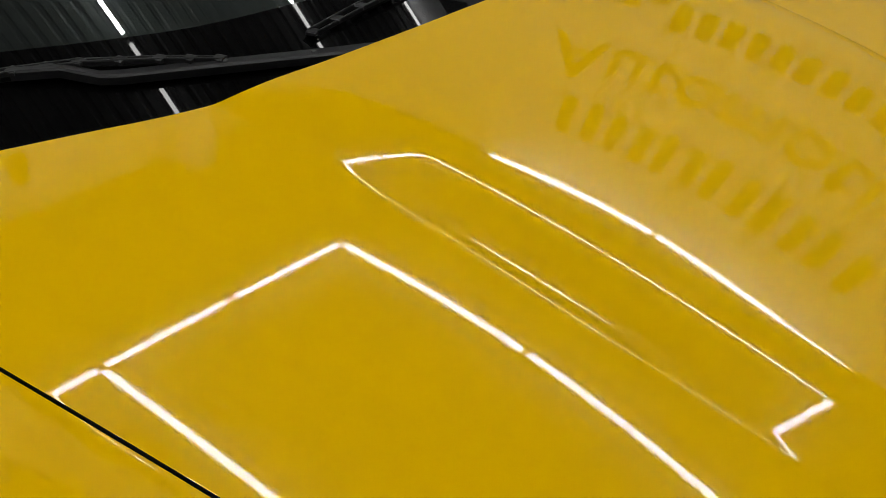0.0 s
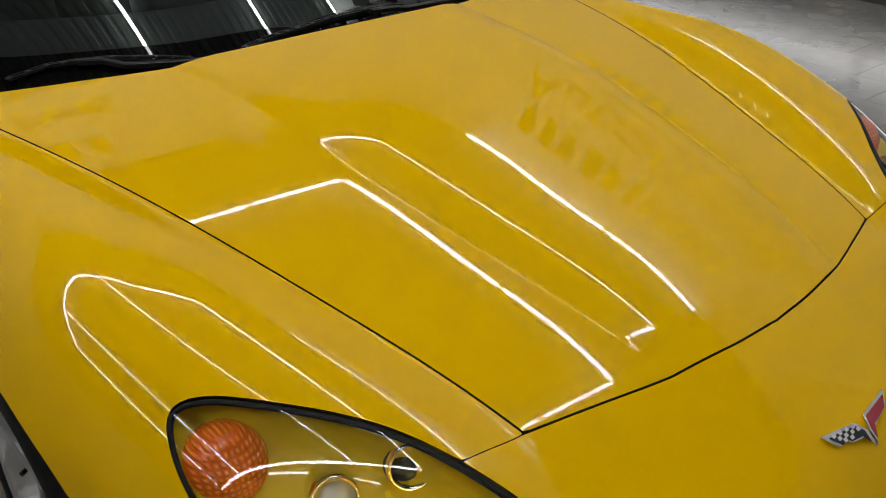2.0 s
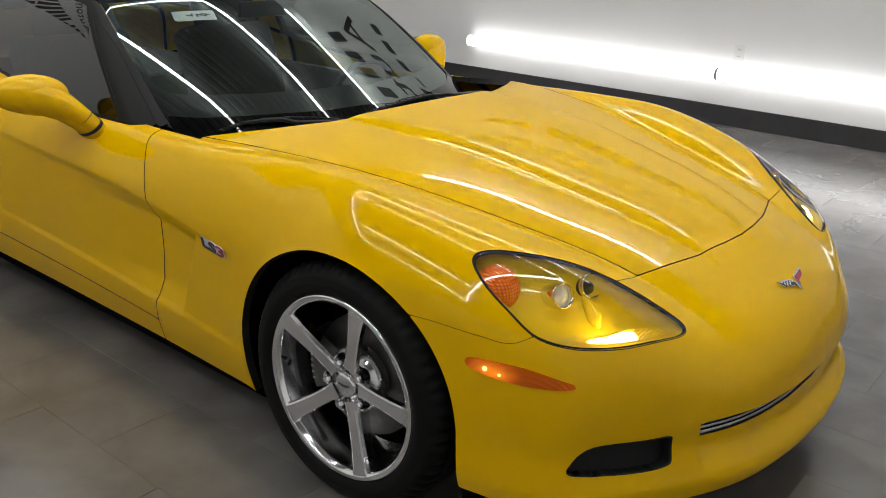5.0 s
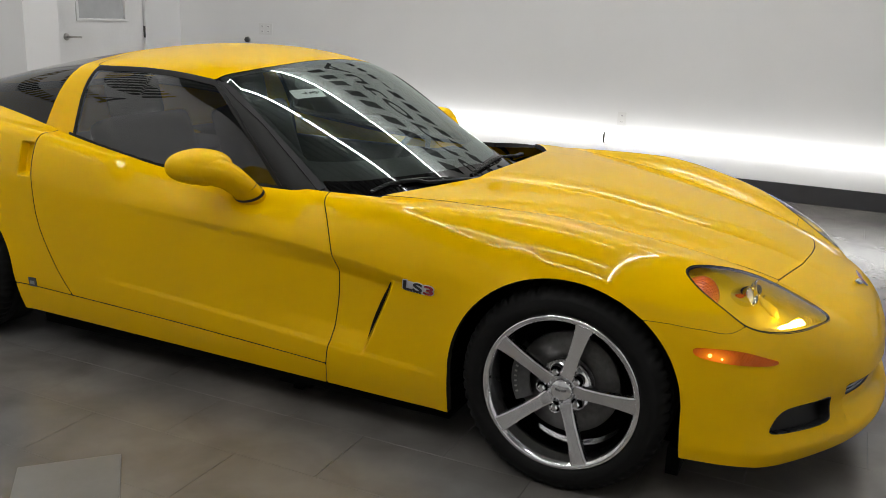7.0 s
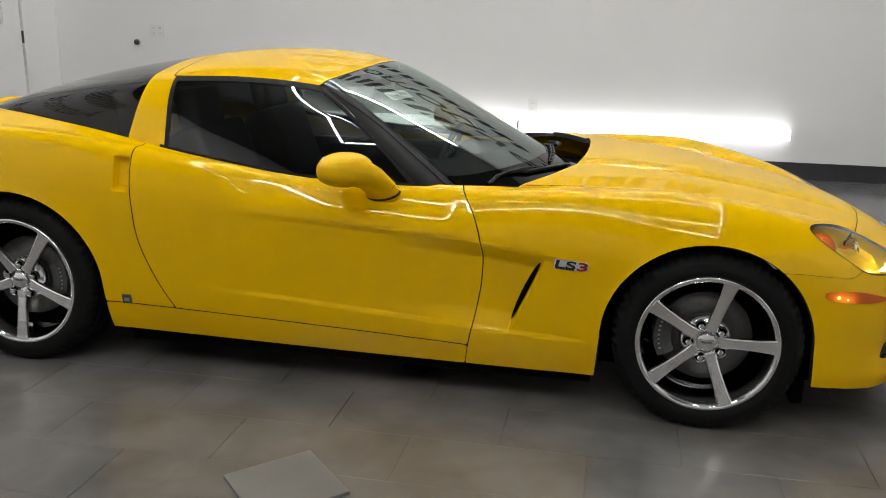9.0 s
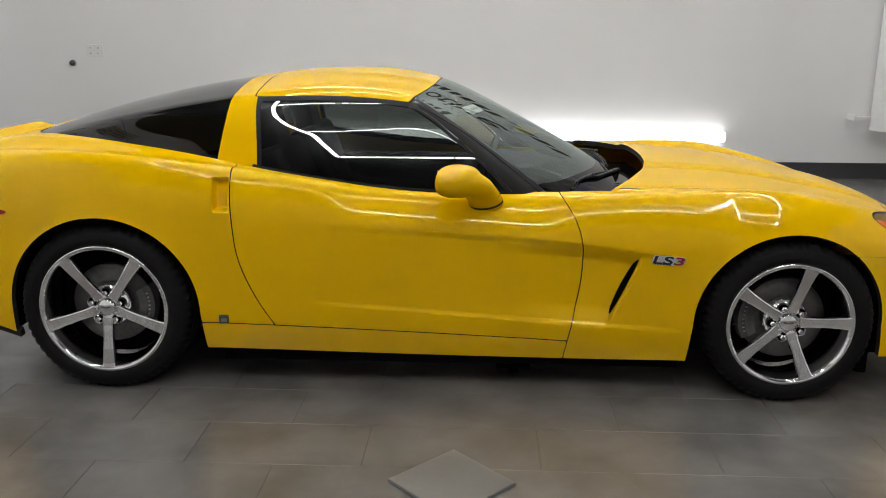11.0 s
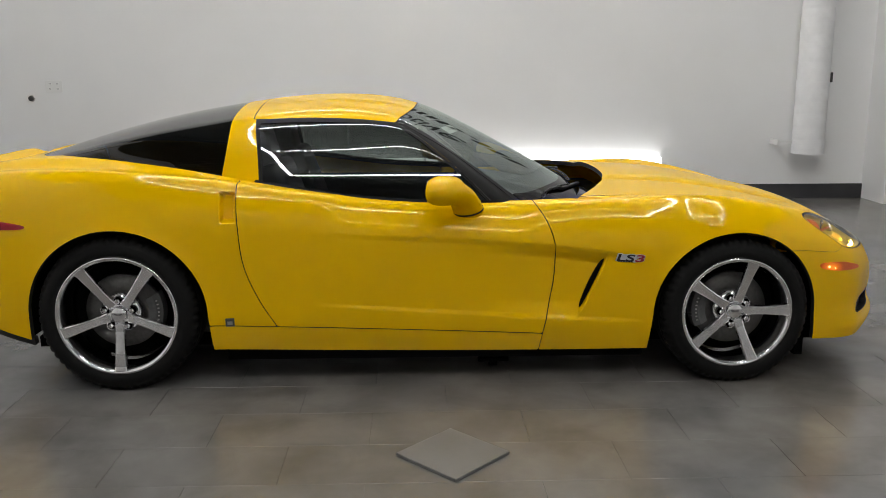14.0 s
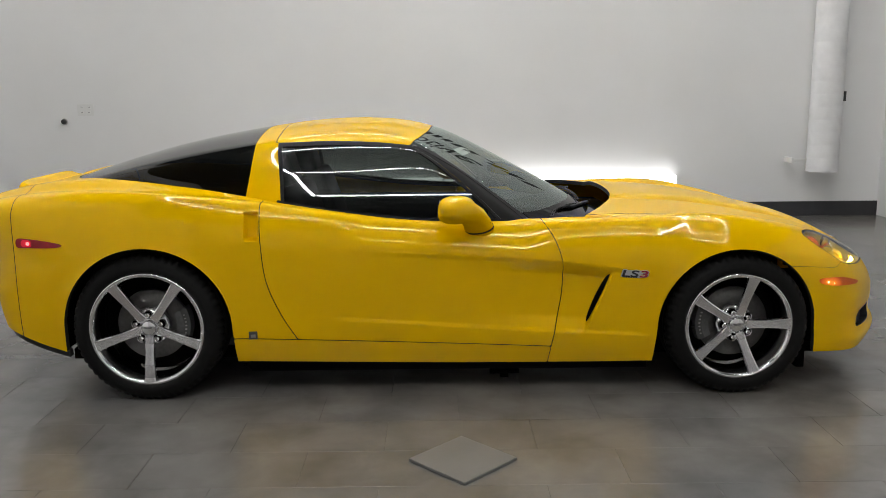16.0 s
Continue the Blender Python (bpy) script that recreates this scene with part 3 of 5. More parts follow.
def gap_z(x):
    return flowing(x, [-2.2, -2.1, -1.95, -1.73, -1.5, -1.2, -0.9, -0.58, -0.22, 0.1, 0.44, 0.674, 0.95, 1.2, 1.55, 1.887, 2.05, 2.3],
                  [0.90, 0.93, 0.962, 0.988, 0.985, 0.962, 0.927, 0.872, 0.823, 0.806, 0.807, 0.824, 0.817, 0.797, 0.735, 0.65, 0.577, 0.43])


CREST_Y = [0.66, 0.74, 0.79, 0.78, 0.802, 0.7518, 0.7688, 0.6884, 0.5813, 0.57, 0.5]
CREST_Z = [0.885, 0.932, 0.955, 0.94, 0.908, 0.863, 0.821, 0.806, 0.802, 0.8128, 0.8245, 0.823, 0.7914, 0.7508, 0.7082, 0.6322, 0.54, 0.38]
FENDER_FULL = [0.0, 0.0, 0.0085, 0.017, 0.0]
CREST_DROP = [0.6094, 1.3964, 2.5447, 2.4708, 1.9662]


def crest_y(x):
    return flowing(x, [-2.2, -1.7, -1.2, -0.8, 0.4, 0.9, 1.3, 1.66, 1.9, 2.1, 2.3], CREST_Y)


def crest_z(x):
    return flowing(x, [-2.2, -1.95, -1.6, -1.2, -0.9, -0.58, -0.22, 0.1, 0.44, 0.72, 1.0, 1.3, 1.49, 1.66, 1.8, 1.96, 2.1, 2.3],
                  CREST_Z)


DOME = (0.717, 0.007, 0.097, 0.114)


def shelf(v, foot):
    """Rises from 0 to 1 with a sharp foot and a long round top."""
    v = np.clip(v, 0, 1)
    past = np.maximum(v - foot, 0)
    return 2 * (np.minimum(v, foot) ** 2 / (2 * foot) + past - past ** 2 / (2 * (1 - foot)))


def deck(x, y):
    """Height of hood, fender tops and rear deck."""
    yg, zg, yf, zf = gap_y(x), gap_z(x), crest_y(x), crest_z(x)
    crown = flowing(x, [-2.2, -1.6, -0.8, 0.5, 0.9, 1.4, 1.9, 2.1, 2.3], [0.0, 0.0, 0.015, 0.03, 0.035, 0.045, 0.045, 0.047, 0.04])
    inner = zg + crown * (1 - np.minimum(y / yg, 1) ** 2)
    edge = flowing(x, [0.6, 0.86, 1.3, 1.7, 2.0], [0.42, 0.37, 0.33, 0.27, 0.2])
    rise = flowing(x, [0.3, 0.7, 1.0, 1.5, 1.9, 2.05], [0, 0.01, 0.02, 0.019, 0.013, 0.004])
    inner = inner + DOME[0] * rise * shelf((edge + DOME[1] - y) / DOME[2], DOME[3])
    t = (y - yg) / (yf - yg)
    past = np.maximum(y - yg, 0)
    full, drop = (flowing(x, [0.5, 0.9, 1.25, 1.6, 1.95], v, 0.1) for v in (FENDER_FULL, CREST_DROP))
    return inner * (t < 0) + (t >= 0) * (zg - 2 * crown / yg * past * np.exp(-past / 0.02) + (zf - zg) * ease(t) + full * 6.75 * np.clip(t, 0, 1) ** 2 / (np.clip(t, 0, 1) + 0.1) * (1 - np.clip(t, 0, 1)) ** 2 - drop * np.maximum(y - yf, 0) ** 2)


def width(x):
    return flowing(x, [-2.2, -1.95, -1.7, -1.34, -0.95, -0.5, 0.0, 0.5, 0.9, 1.34, 1.7, 2.0, 2.3],
                  [0.86, 0.885, 0.91, 0.925, 0.908, 0.892, 0.884, 0.888, 0.904, 0.915, 0.905, 0.875, 0.8])


def vent_x(z):
    return 0.653 + 0.43 * (z - 0.337)


LOW_Z = [0.1, 0.16, 0.22, 0.30, 0.45, 0.6, 0.72, 0.82, 0.92, 1.1]
LOW_Y = [-0.075, -0.055, -0.034, -0.018, -0.008, 0, -0.001, -0.014, -0.045, -0.12]
DOOR_ROUND = [0.7156, -0.0661]
FRONT_ROUND = [0.7591, 0.7358, 0.7535, 0.7541, 0.7331, 0.7215]
REAR_ROUND = [0.8707, 0.9004, 0.8536, 0.833, 0.764]
ROUND_GAP = [0.042, 0.0524, 0.051, 0.051, 0.0771]
ROUND_LEAN = [0.47, 0.61, 3.2162]
EDGE_ROUND = [0.13, 0.035, 0.0409, 0.035, 0.035, 0.035, 0.1001, 0.1625, 0.1]


def crease(x):
    """Height of the crease along the flank."""
    return flowing(x, [-1.0, -0.82, 0.04, 0.52, 0.80], [0.71, 0.70, 0.655, 0.625, 0.59])


def shoulder(x):
    """Height where the flank leans in by 25 degrees: low along the door, higher on the fender and the haunch."""
    door = DOOR_ROUND[0] + DOOR_ROUND[1] * (x + 0.047)
    front = flowing(x, [0.3, 0.51, 0.73, 0.9, 1.1, 1.4], FRONT_ROUND, 0.05)
    rear = flowing(x, [-1.4, -1.066, -0.8, -0.495, -0.3], REAR_ROUND, 0.05)
    return door + (front - door) * ease((x - 0.36) / 0.20) + (rear - door) * ease((-0.33 - x) / 0.16)


def shoulder_tuck(x, z):
    """How far the flank draws in above its crease: its lean added up over the height."""
    low, mid = np.maximum(crease(x), 0.60) - 0.005, shoulder(x)
    high = mid + flowing(x, [-1.0, -0.4, 0.2, 0.6, 1.1], ROUND_GAP, 0.1)
    total = 0
    for start, length, lean, more in ((low, mid - low, 0.0, ROUND_LEAN[0]), (mid, high - mid, ROUND_LEAN[0], ROUND_LEAN[1] - ROUND_LEAN[0])):
        u = np.clip(z - start, 0, length)
        total = total + lean * u + more * u * u / (2 * length)
    over = np.maximum(z - high, 0)
    return -(total + ROUND_LEAN[1] * over + ROUND_LEAN[2] * over * over / 2)


def flank(x, z):
    """Half width of the body at a height."""
    zc = crease(x)
    fade = ease((x + 0.6) / 0.7) * ease((1.0 - x) / 0.2)
    tuck = flowing(z, LOW_Z, LOW_Y, 0.03)
    soft = ease((x + 1.35) / 0.35) * ease((1.45 - x) / 0.35)
    tuck = tuck * (1 - soft) + soft * (np.minimum(flowing(np.minimum(z, 0.66), LOW_Z, LOW_Y, 0.03), 0) + shoulder_tuck(x, z))
    cut = 0.010 * fade * ease((zc - z + 0.012) / 0.03) * ease((z - 0.20) / 0.25)
    zl = flowing(x, [-0.6, -0.4, 0.53, 0.85, 1.0], [0.376, 0.362, 0.299, 0.285, 0.28])
    scoop = 0.032 * ease((x - 0.05) / 0.6) * ease((zc - 0.005 - z) / 0.06) * ease((z - zl + 0.02) / 0.10) * (1 - ease((x - vent_x(z)) / 0.016))
    scoop = scoop + 0.006 * ease((x + 0.6) / 0.35) * ease((0.98 - x) / 0.15) * ease((z - zl + 0.008) / 0.022) * (1 - ease((z - zl) / 0.13))
    lip = 0
    for xc, zw, r in ((1.335, 0.32, 0.362), (-1.335, 0.335, 0.378)):
        d = np.hypot(x - xc, np.maximum(z - zw, 0)) - r
        lip = lip + 0.010 * np.exp(-np.maximum(d, 0) / 0.035)
    handle = 0.036 * ease((x + 0.890) / 0.012) * ease((-0.824 - x) / 0.008) * ease((z - 0.735) / 0.015) * ease((0.868 - z) / 0.02)
    return width(x) + tuck - cut - scoop + lip - handle


def nose(y, z):
    xn = spline(z, [0.08, 0.14, 0.19, 0.225, 0.26, 0.32, 0.38, 0.44, 0.50, 0.58, 0.7], [2.17, 2.20, 2.238, 2.252, 2.242, 2.225, 2.232, 2.232, 2.225, 2.215, 2.2])
    full = spline(z, [0.10, 0.19, 0.225, 0.26, 0.32, 0.38, 0.42], [0.0, 0.010, 0.012, 0.012, 0.010, 0.006, 0]) * (1 - ease(y / 0.75))
    recess = 0.022 * ease((0.512 - y) / 0.012) * ease((z - 0.245) / 0.06) * ease((0.380 - z) / 0.010)
    return xn + full - recess - spline(y, [0, 0.2, 0.4, 0.5, 0.6, 0.7, 0.75, 0.8, 0.85, 0.9, 1.0], [0, 0.012, 0.055, 0.10, 0.16, 0.23, 0.27, 0.32, 0.42, 0.6, 1.0])


def tail(y, z):
    xt = spline(z, [0.1, 0.3, 0.5, 0.7, 0.85, 1.0], [-2.05, -2.15, -2.19, -2.18, -2.20, -2.22])
    return xt + spline(y, [0, 0.3, 0.5, 0.7, 0.8, 0.86, 0.95], [0, 0.015, 0.045, 0.10, 0.15, 0.24, 0.6])


def body(x, y, z):
    y = np.abs(y)
    k = flowing(x, [-2.2, -1.1, -0.6, 0.0, 0.5, 0.9, 1.3, 1.9, 2.3], EDGE_ROUND)
    f = meet((z - deck(x, y)) * 0.95, y - flank(x, z), k)
    f = meet(f, x - nose(y, z), 0.10)
    return meet(f, tail(y, z) - x, 0.05)


ROOF_Z = [0.91, 0.945, 1.025, 1.095, 1.165, 1.20, 1.237, 1.248, 1.232, 1.203, 1.15, 1.085, 1.0, 0.875, 0.735]
SCREEN_BOW = [0.10, 0.08, 0.02, 0.10, 0.2, 0.33, 0.36]
ROOF_CROWN = [0.03, 0.05, 0.07, 0.07, 0.05, 0.015, 0.0]


def roof_line(x):
    return flowing(x, [-2.05, -1.94, -1.7, -1.46, -1.15, -0.94, -0.67, -0.39, -0.18, -0.05, 0.08, 0.21, 0.37, 0.6, 0.85],
                  ROOF_Z)


def cabin(x, y, z):
    """The glasshouse: screen, roof, side glass and hatch."""
    y = np.abs(y)
    bow = flowing(x, [-2.0, -1.2, -0.5, -0.1, 0.1, 0.4, 0.8], SCREEN_BOW)
    front = x > -0.45
    xs = np.where(front, x + bow * (y / 0.7) ** 2, x - bow * (y / 0.7) ** 2)
    crown = flowing(x, [-2.0, -1.5, -0.9, -0.3, -0.05, 0.25, 0.5], ROOF_CROWN)
    top = (z - roof_line(xs) + crown * (y / 0.6) ** 2) * 0.9
    side = y - flowing(x, [-2.05, -1.9, -1.7, -1.4, -1.0, -0.5, 0.0, 0.42, 0.8], [0.40, 0.52, 0.62, 0.705, 0.765, 0.79, 0.795, 0.765, 0.70]) + 0.307 * np.maximum(z - 0.80, 0) - 0.0034 + 0.45 * np.maximum(z - 0.80, 0) ** 2
    k = spline(x, [-2.0, -1.0, -0.2, 0.0, 0.6], [0.05, 0.09, 0.09, 0.04, 0.03])
    return meet(top, side * 0.92, k)


# ---- car body panels ----
def solve_grid(field, x0, x1, z_spine, step, corner, drop, cap_steps, lateral, reach=1.4, under=0.0):
    """Points of a surface round a spine, by rays from it; caps close both ends. Right half (y <= 0). Returns a grid and its normals."""
    wide, high = corner
    length = wide + high + drop + under
    s = np.linspace(0, length, lateral)
    py = np.minimum(s, wide) - np.maximum(s - length + under, 0)
    pz = np.where(s < wide, high, np.maximum(high - (s - wide), high - (length - under - wide)))
    lat = np.stack([np.zeros_like(s), -py, pz], 1)
    lat /= np.linalg.norm(lat, axis=1)[:, None]
    xs = np.arange(x0, x1 + step / 2, step)
    phi = np.linspace(0, np.pi / 2, cap_steps + 1)[1:]
    rows = [(x0, -p) for p in phi[::-1]] + [(x, 0.0) for x in xs] + [(x1, p) for p in phi]
    origin = np.array([[x, 0, z_spine] for x, _ in rows])
    ways = np.stack([np.cos(p) * lat + np.sin(p) * np.array([1.0, 0, 0]) for _, p in rows])
    o = np.repeat(origin[:, None], lateral, 1)
    lo, hi = np.zeros(o.shape[:2]), np.full(o.shape[:2], reach)
    for _ in range(24):
        mid = (lo + hi) / 2
        q = o + mid[..., None] * ways
        out = field(q[..., 0], q[..., 1], q[..., 2]) > 0
        hi, lo = np.where(out, mid, hi), np.where(out, lo, mid)
    grid = o + hi[..., None] * ways
    h = 0.0015
    g = np.stack([field(*np.moveaxis(grid + h * e, -1, 0)) - field(*np.moveaxis(grid - h * e, -1, 0)) for e in np.eye(3)], -1)
    for side in (0, -1) if under else (0,):
        g[:, side, 1] = 0
        grid[:, side, 1] = 0
    g /= np.linalg.norm(g, axis=-1)[..., None] + 1e-12
    n, m = grid.shape[:2]
    i = np.arange(n * m).reshape(n, m)
    quads = np.stack([i[:-1, :-1], i[:-1, 1:], i[1:, 1:], i[1:, :-1]], -1).reshape(-1, 4)
    return grid.reshape(-1, 3), g.reshape(-1, 3), quads


def clip(V, N, quads, d):
    """Keeps the side of a surface where d < 0, cutting faces along d = 0."""
    inside = d < 0
    count = inside[quads].sum(1)
    faces = [list(q) for q in quads[count == 4]]
    newv, newn, cache = [], [], {}
    for q in quads[(count > 0) & (count < 4)]:
        ring = []
        for a, b in zip(q, np.roll(q, -1)):
            if inside[a]:
                ring.append(a)
            if inside[a] != inside[b]:
                key = (min(a, b), max(a, b))
                if key not in cache:
                    t = d[key[0]] / (d[key[0]] - d[key[1]])
                    cache[key] = len(V) + len(newv)
                    newv.append(V[key[0]] * (1 - t) + V[key[1]] * t)
                    newn.append(N[key[0]] * (1 - t) + N[key[1]] * t)
                ring.append(cache[key])
        if len(ring) > 2:
            faces.append(ring)
    if newv:
        V, N = np.concatenate([V, newv]), np.concatenate([N, newn])
    used = np.unique(np.concatenate([np.asarray(f) for f in faces])) if faces else np.array([], int)
    where = np.full(len(V), -1)
    where[used] = np.arange(len(used))
    return V[used], N[used], [[int(where[v]) for v in f] for f in faces]


def panel(name, surface, d, mat, parent, label="", sides="R", flange=0.022, lift=0.0, edge=None):
    """A body panel: the piece of the surface where d < 0, with a turned-in edge, black for the gap's shade unless edge
    is given. sides: R, L or B (both, in one).
    """
    V, N, faces = clip(*surface, d)
    if not faces:
        return None
    V = V + lift * N
    edges = {}
    for f in faces:
        for a, b in zip(f, f[1:] + f[:1]):
            key = (min(a, b), max(a, b))
            edges[key] = None if key in edges else (a, b)
    rim = [e for e in edges.values() if e and not (abs(V[e[0], 1]) < 1e-5 and abs(V[e[1], 1]) < 1e-5)]
    made = []
    for side in {"R": (1,), "L": (-1,), "B": (1, -1)}[sides]:
        flip = np.array([1, side, 1])
        made.append((V * flip, N * flip, [f[::-1] for f in faces] if side < 0 else faces, [(b, a) for a, b in rim] if side > 0 else rim))
    verts, norms, polys, mats = [], [], [], []
    for v, n, fs, rs in made:
        k = sum(map(len, verts))
        verts.append(v)
        norms.append(n)
        polys += [[k + i for i in f] for f in fs]
        mats += [0] * len(fs)
        if flange and rs:
            ids = sorted({i for e in rs for i in e})
            at = {i: j for j, i in enumerate(ids)}
            k2, c = k + len(v), len(ids)
            verts += [v[ids], v[ids] - flange * n[ids]]
            norms += [n[ids] * 0, n[ids] * 0]
            polys += [[k2 + at[a], k2 + at[b], k2 + c + at[b], k2 + c + at[a]] for a, b in rs]
            mats += [1] * len(rs)
    verts, norms = np.concatenate(verts), np.concatenate(norms)
    me = bpy.data.meshes.new(name)
    me.from_pydata(verts.tolist(), [], polys)
    me.materials.append(mat)
    me.materials.append(edge or BLACK_GAP)
    me.polygons.foreach_set("material_index", mats)
    me.polygons.foreach_set("use_smooth", [True] * len(polys))
    me.update()
    me.normals_split_custom_set_from_vertices(norms.tolist())
    ob = new(name, me)
    ob.parent = parent
    if label:
        ob["label"] = label
    return ob


def closed_curve(points, n=6):
    """A smooth closed outline through a few points."""
    p = np.asarray(points, float)
    out = []
    for i in range(len(p)):
        a, b, c, d = p[i - 1], p[i], p[(i + 1) % len(p)], p[(i + 2) % len(p)]
        for t in np.arange(n) / n:
            out.append(0.5 * (2 * b + (c - a) * t + (2 * a - 5 * b + 4 * c - d) * t * t + (3 * b - a - 3 * c + d) * t ** 3))
    return np.array(out)


def outline_distance(u, v, poly, near=0.3):
    """Signed distance to a closed outline, negative inside."""
    out = np.full(u.shape, near)
    lo, hi = poly.min(0) - near, poly.max(0) + near
    pick = (u > lo[0]) & (u < hi[0]) & (v > lo[1]) & (v < hi[1])
    p = np.stack([u[pick], v[pick]], 1)
    best, inside = np.full(len(p), 1e9), np.zeros(len(p), bool)
    for a, b in zip(poly, np.roll(poly, -1, 0)):
        e, w = b - a, p - a
        t = np.clip((w @ e) / (e @ e + 1e-12), 0, 1)
        best = np.minimum(best, np.hypot(*(w - t[:, None] * e).T))
        cross = (a[1] > p[:, 1]) != (b[1] > p[:, 1])
        xi = a[0] + (p[:, 1] - a[1]) * e[0] / (e[1] + 1e-15)
        inside ^= cross & (p[:, 0] < xi)
    out[pick] = np.where(inside, -best, best)
    return out


def hood_front(y):
    return spline(y, [0, 0.1, 0.21, 0.35, 0.437, 0.6], [1.969, 1.963, 1.946, 1.911, 1.887, 1.84])


def cowl_edge(y):
    return spline(y, [0, 0.16, 0.3, 0.42, 0.5, 0.6, 0.68, 0.76, 0.85], [0.872, 0.868, 0.855, 0.824, 0.791, 0.748, 0.706, 0.658, 0.59])


def door_front(z):
    return spline(z, [0.1, 0.224, 0.362, 0.495, 0.63, 0.741, 0.812, 0.9], [0.476, 0.495, 0.522, 0.541, 0.536, 0.496, 0.446, 0.37])


def door_rear(z):
    return spline(z, [0.1, 0.263, 0.387, 0.522, 0.731, 0.886, 1.0], [-0.58, -0.661, -0.732, -0.788, -0.815, -0.82, -0.82])


def sill_line(x):
    return 0.285 - (x + 0.915) * 0.0433


def arch(x, z):
    """Distance outside the wheel openings."""
    out = 9.0
    for xc, zw, r in ((1.335, 0.32, 0.362), (-1.335, 0.335, 0.378)):
        out = np.minimum(out, np.where(z > zw, np.hypot(x - xc, z - zw) - r, np.abs(x - xc) - r - 0.06 * (zw - z)))
    return out


LAMP_AXES = np.array([[0.80, 0.60, 0.0], [-0.40, 0.53, 0.75]])
LAMP_EDGE = [(1.668, -0.806, 0.744), (1.676, -0.757, 0.747), (1.736, -0.675, 0.727), (1.800, -0.600, 0.699), (1.868, -0.546, 0.666), (1.957, -0.503, 0.625),
             (2.030, -0.480, 0.586), (2.048, -0.510, 0.577), (2.031, -0.592, 0.586), (1.992, -0.694, 0.596), (1.930, -0.778, 0.608), (1.860, -0.826, 0.630), (1.785, -0.838, 0.677), (1.715, -0.832, 0.716)]


def build_car():
    car = thing("sports_car", "glossy yellow two-door sports coupe with chrome wheels, parked", "car")
    V, N, quads = solve_grid(body, -1.75, 1.72, 0.45, 0.006, (0.86, 0.40), 0.36 + 0.40, 120, 440, under=0.86)
    x, y, z = V[:, 0], -V[:, 1], V[:, 2]
    S = (V, N, quads)
    g, h = 0.0020, 0.0015
    bottom = spline(x, [-2.2, -1.97, -1.74, -1.6, -0.95, 0.95, 1.7, 1.85, 2.0, 2.3], [0.36, 0.31, 0.235, 0.2, 0.17, 0.15, 0.188, 0.180, 0.175, 0.185]) - z
    glass = 0.003 - np.where(x < 0.86, cabin(x, y, z), 9)
    wheel = -arch(x, z)
    lamp = outline_distance(V @ LAMP_AXES[0], V @ LAMP_AXES[1], closed_curve(np.array(LAMP_EDGE) @ LAMP_AXES.T, 12), 0.3)
    lamp = np.where(x > 1.5, lamp, 0.3)
    fog = np.where(x > 1.8, outline_distance(y, z, closed_curve([(0.779, 0.291), (0.767, 0.314), (0.744, 0.344), (0.713, 0.353), (0.633, 0.354), (0.584, 0.356), (0.575, 0.340), (0.574, 0.300), (0.586, 0.282), (0.643, 0.276), (0.712, 0.278), (0.765, 0.282)], 5), 0.2), 0.2)
    slot = 0.348 + 0.0 * y
    mouth = np.where(x > 1.9, np.maximum(np.abs(z - slot) - 0.021, y - 0.498), 0.2)
    hood = np.maximum.reduce([(y - gap_y(x)) * 0.96, x - hood_front(y), cowl_edge(y) - x, 0.5 - z])
    cowl = np.maximum.reduce([(y - gap_y(x) - 0.004) * 0.96, x - cowl_edge(y), 0.25 - x, 0.6 - z])
    ahead, behind, low = x - door_front(z), door_rear(z) - x, sill_line(x) - z
    seam = spline(x, [1.5, 1.63, 1.73, 1.81, 1.845, 1.9, 2.3], [0.60, 0.595, 0.585, 0.583, 0.604, 0.61, 0.61])
    fascia = np.minimum(np.maximum(1.55 - x, z - seam), (1.886 - x) * 0.9)
    common = np.maximum.reduce([bottom, glass, wheel])
    # the pieces, right half first
    panel("hood", S, np.maximum(hood + h, glass), PAINT, car, "glossy yellow hood with a raised centre", "B")
    panel("front_bumper", S, np.maximum.reduce([common, fascia + 0.0008, -hood + h, 0.0012 - lamp, 0.001 - fog, 0.001 - mouth]), PAINT, car, "yellow front bumper cover", "B")
    for s in "RL":
        panel("front_fender", S, np.maximum.reduce([common, -fascia + 0.0004, -hood + h, -cowl + g, -ahead + g, 0.0012 - lamp]), PAINT, car, "yellow front fender with a side vent", s)
        panel("door", S, np.maximum.reduce([common, ahead + g, behind + g, low + g, 0.45 - y, -cowl + g]), PAINT, car, "yellow door with a flush crease", s)
        panel("sill", S, np.maximum.reduce([common, -low + 0.0018, x - door_front(z) + 0.001, -0.99 - x]), PAINT, car, "yellow side sill", s)
    panel("rear_body", S, np.maximum.reduce([common, -behind + g, np.where(x > -0.99, low + 0.0018, -1), -1.925 - x, x - 0.0]), PAINT, car, "yellow rear quarters and deck", "B")
    panel("rear_bumper", S, np.maximum.reduce([bottom, wheel, x + 1.9285]), PAINT, car, "yellow rear bumper cover", "B")
    panel("rear_valance", S, np.maximum.reduce([bottom - 0.035, -bottom - 0.004, wheel - 0.004, x + 1.70]), TRIM, car, "black lower lip of the rear bumper", "B", lift=-0.012)
    # lamps and markers cut from the same skin
    spot = closed_curve([(1.712, 0.531), (1.76, 0.535), (1.839, 0.530), (1.915, 0.509), (1.933, 0.499), (1.915, 0.492), (1.85, 0.492), (1.79, 0.497), (1.722, 0.510)], 4)
    side_mark = np.where(y > 0.5, outline_distance(x, z, spot), 0.3)
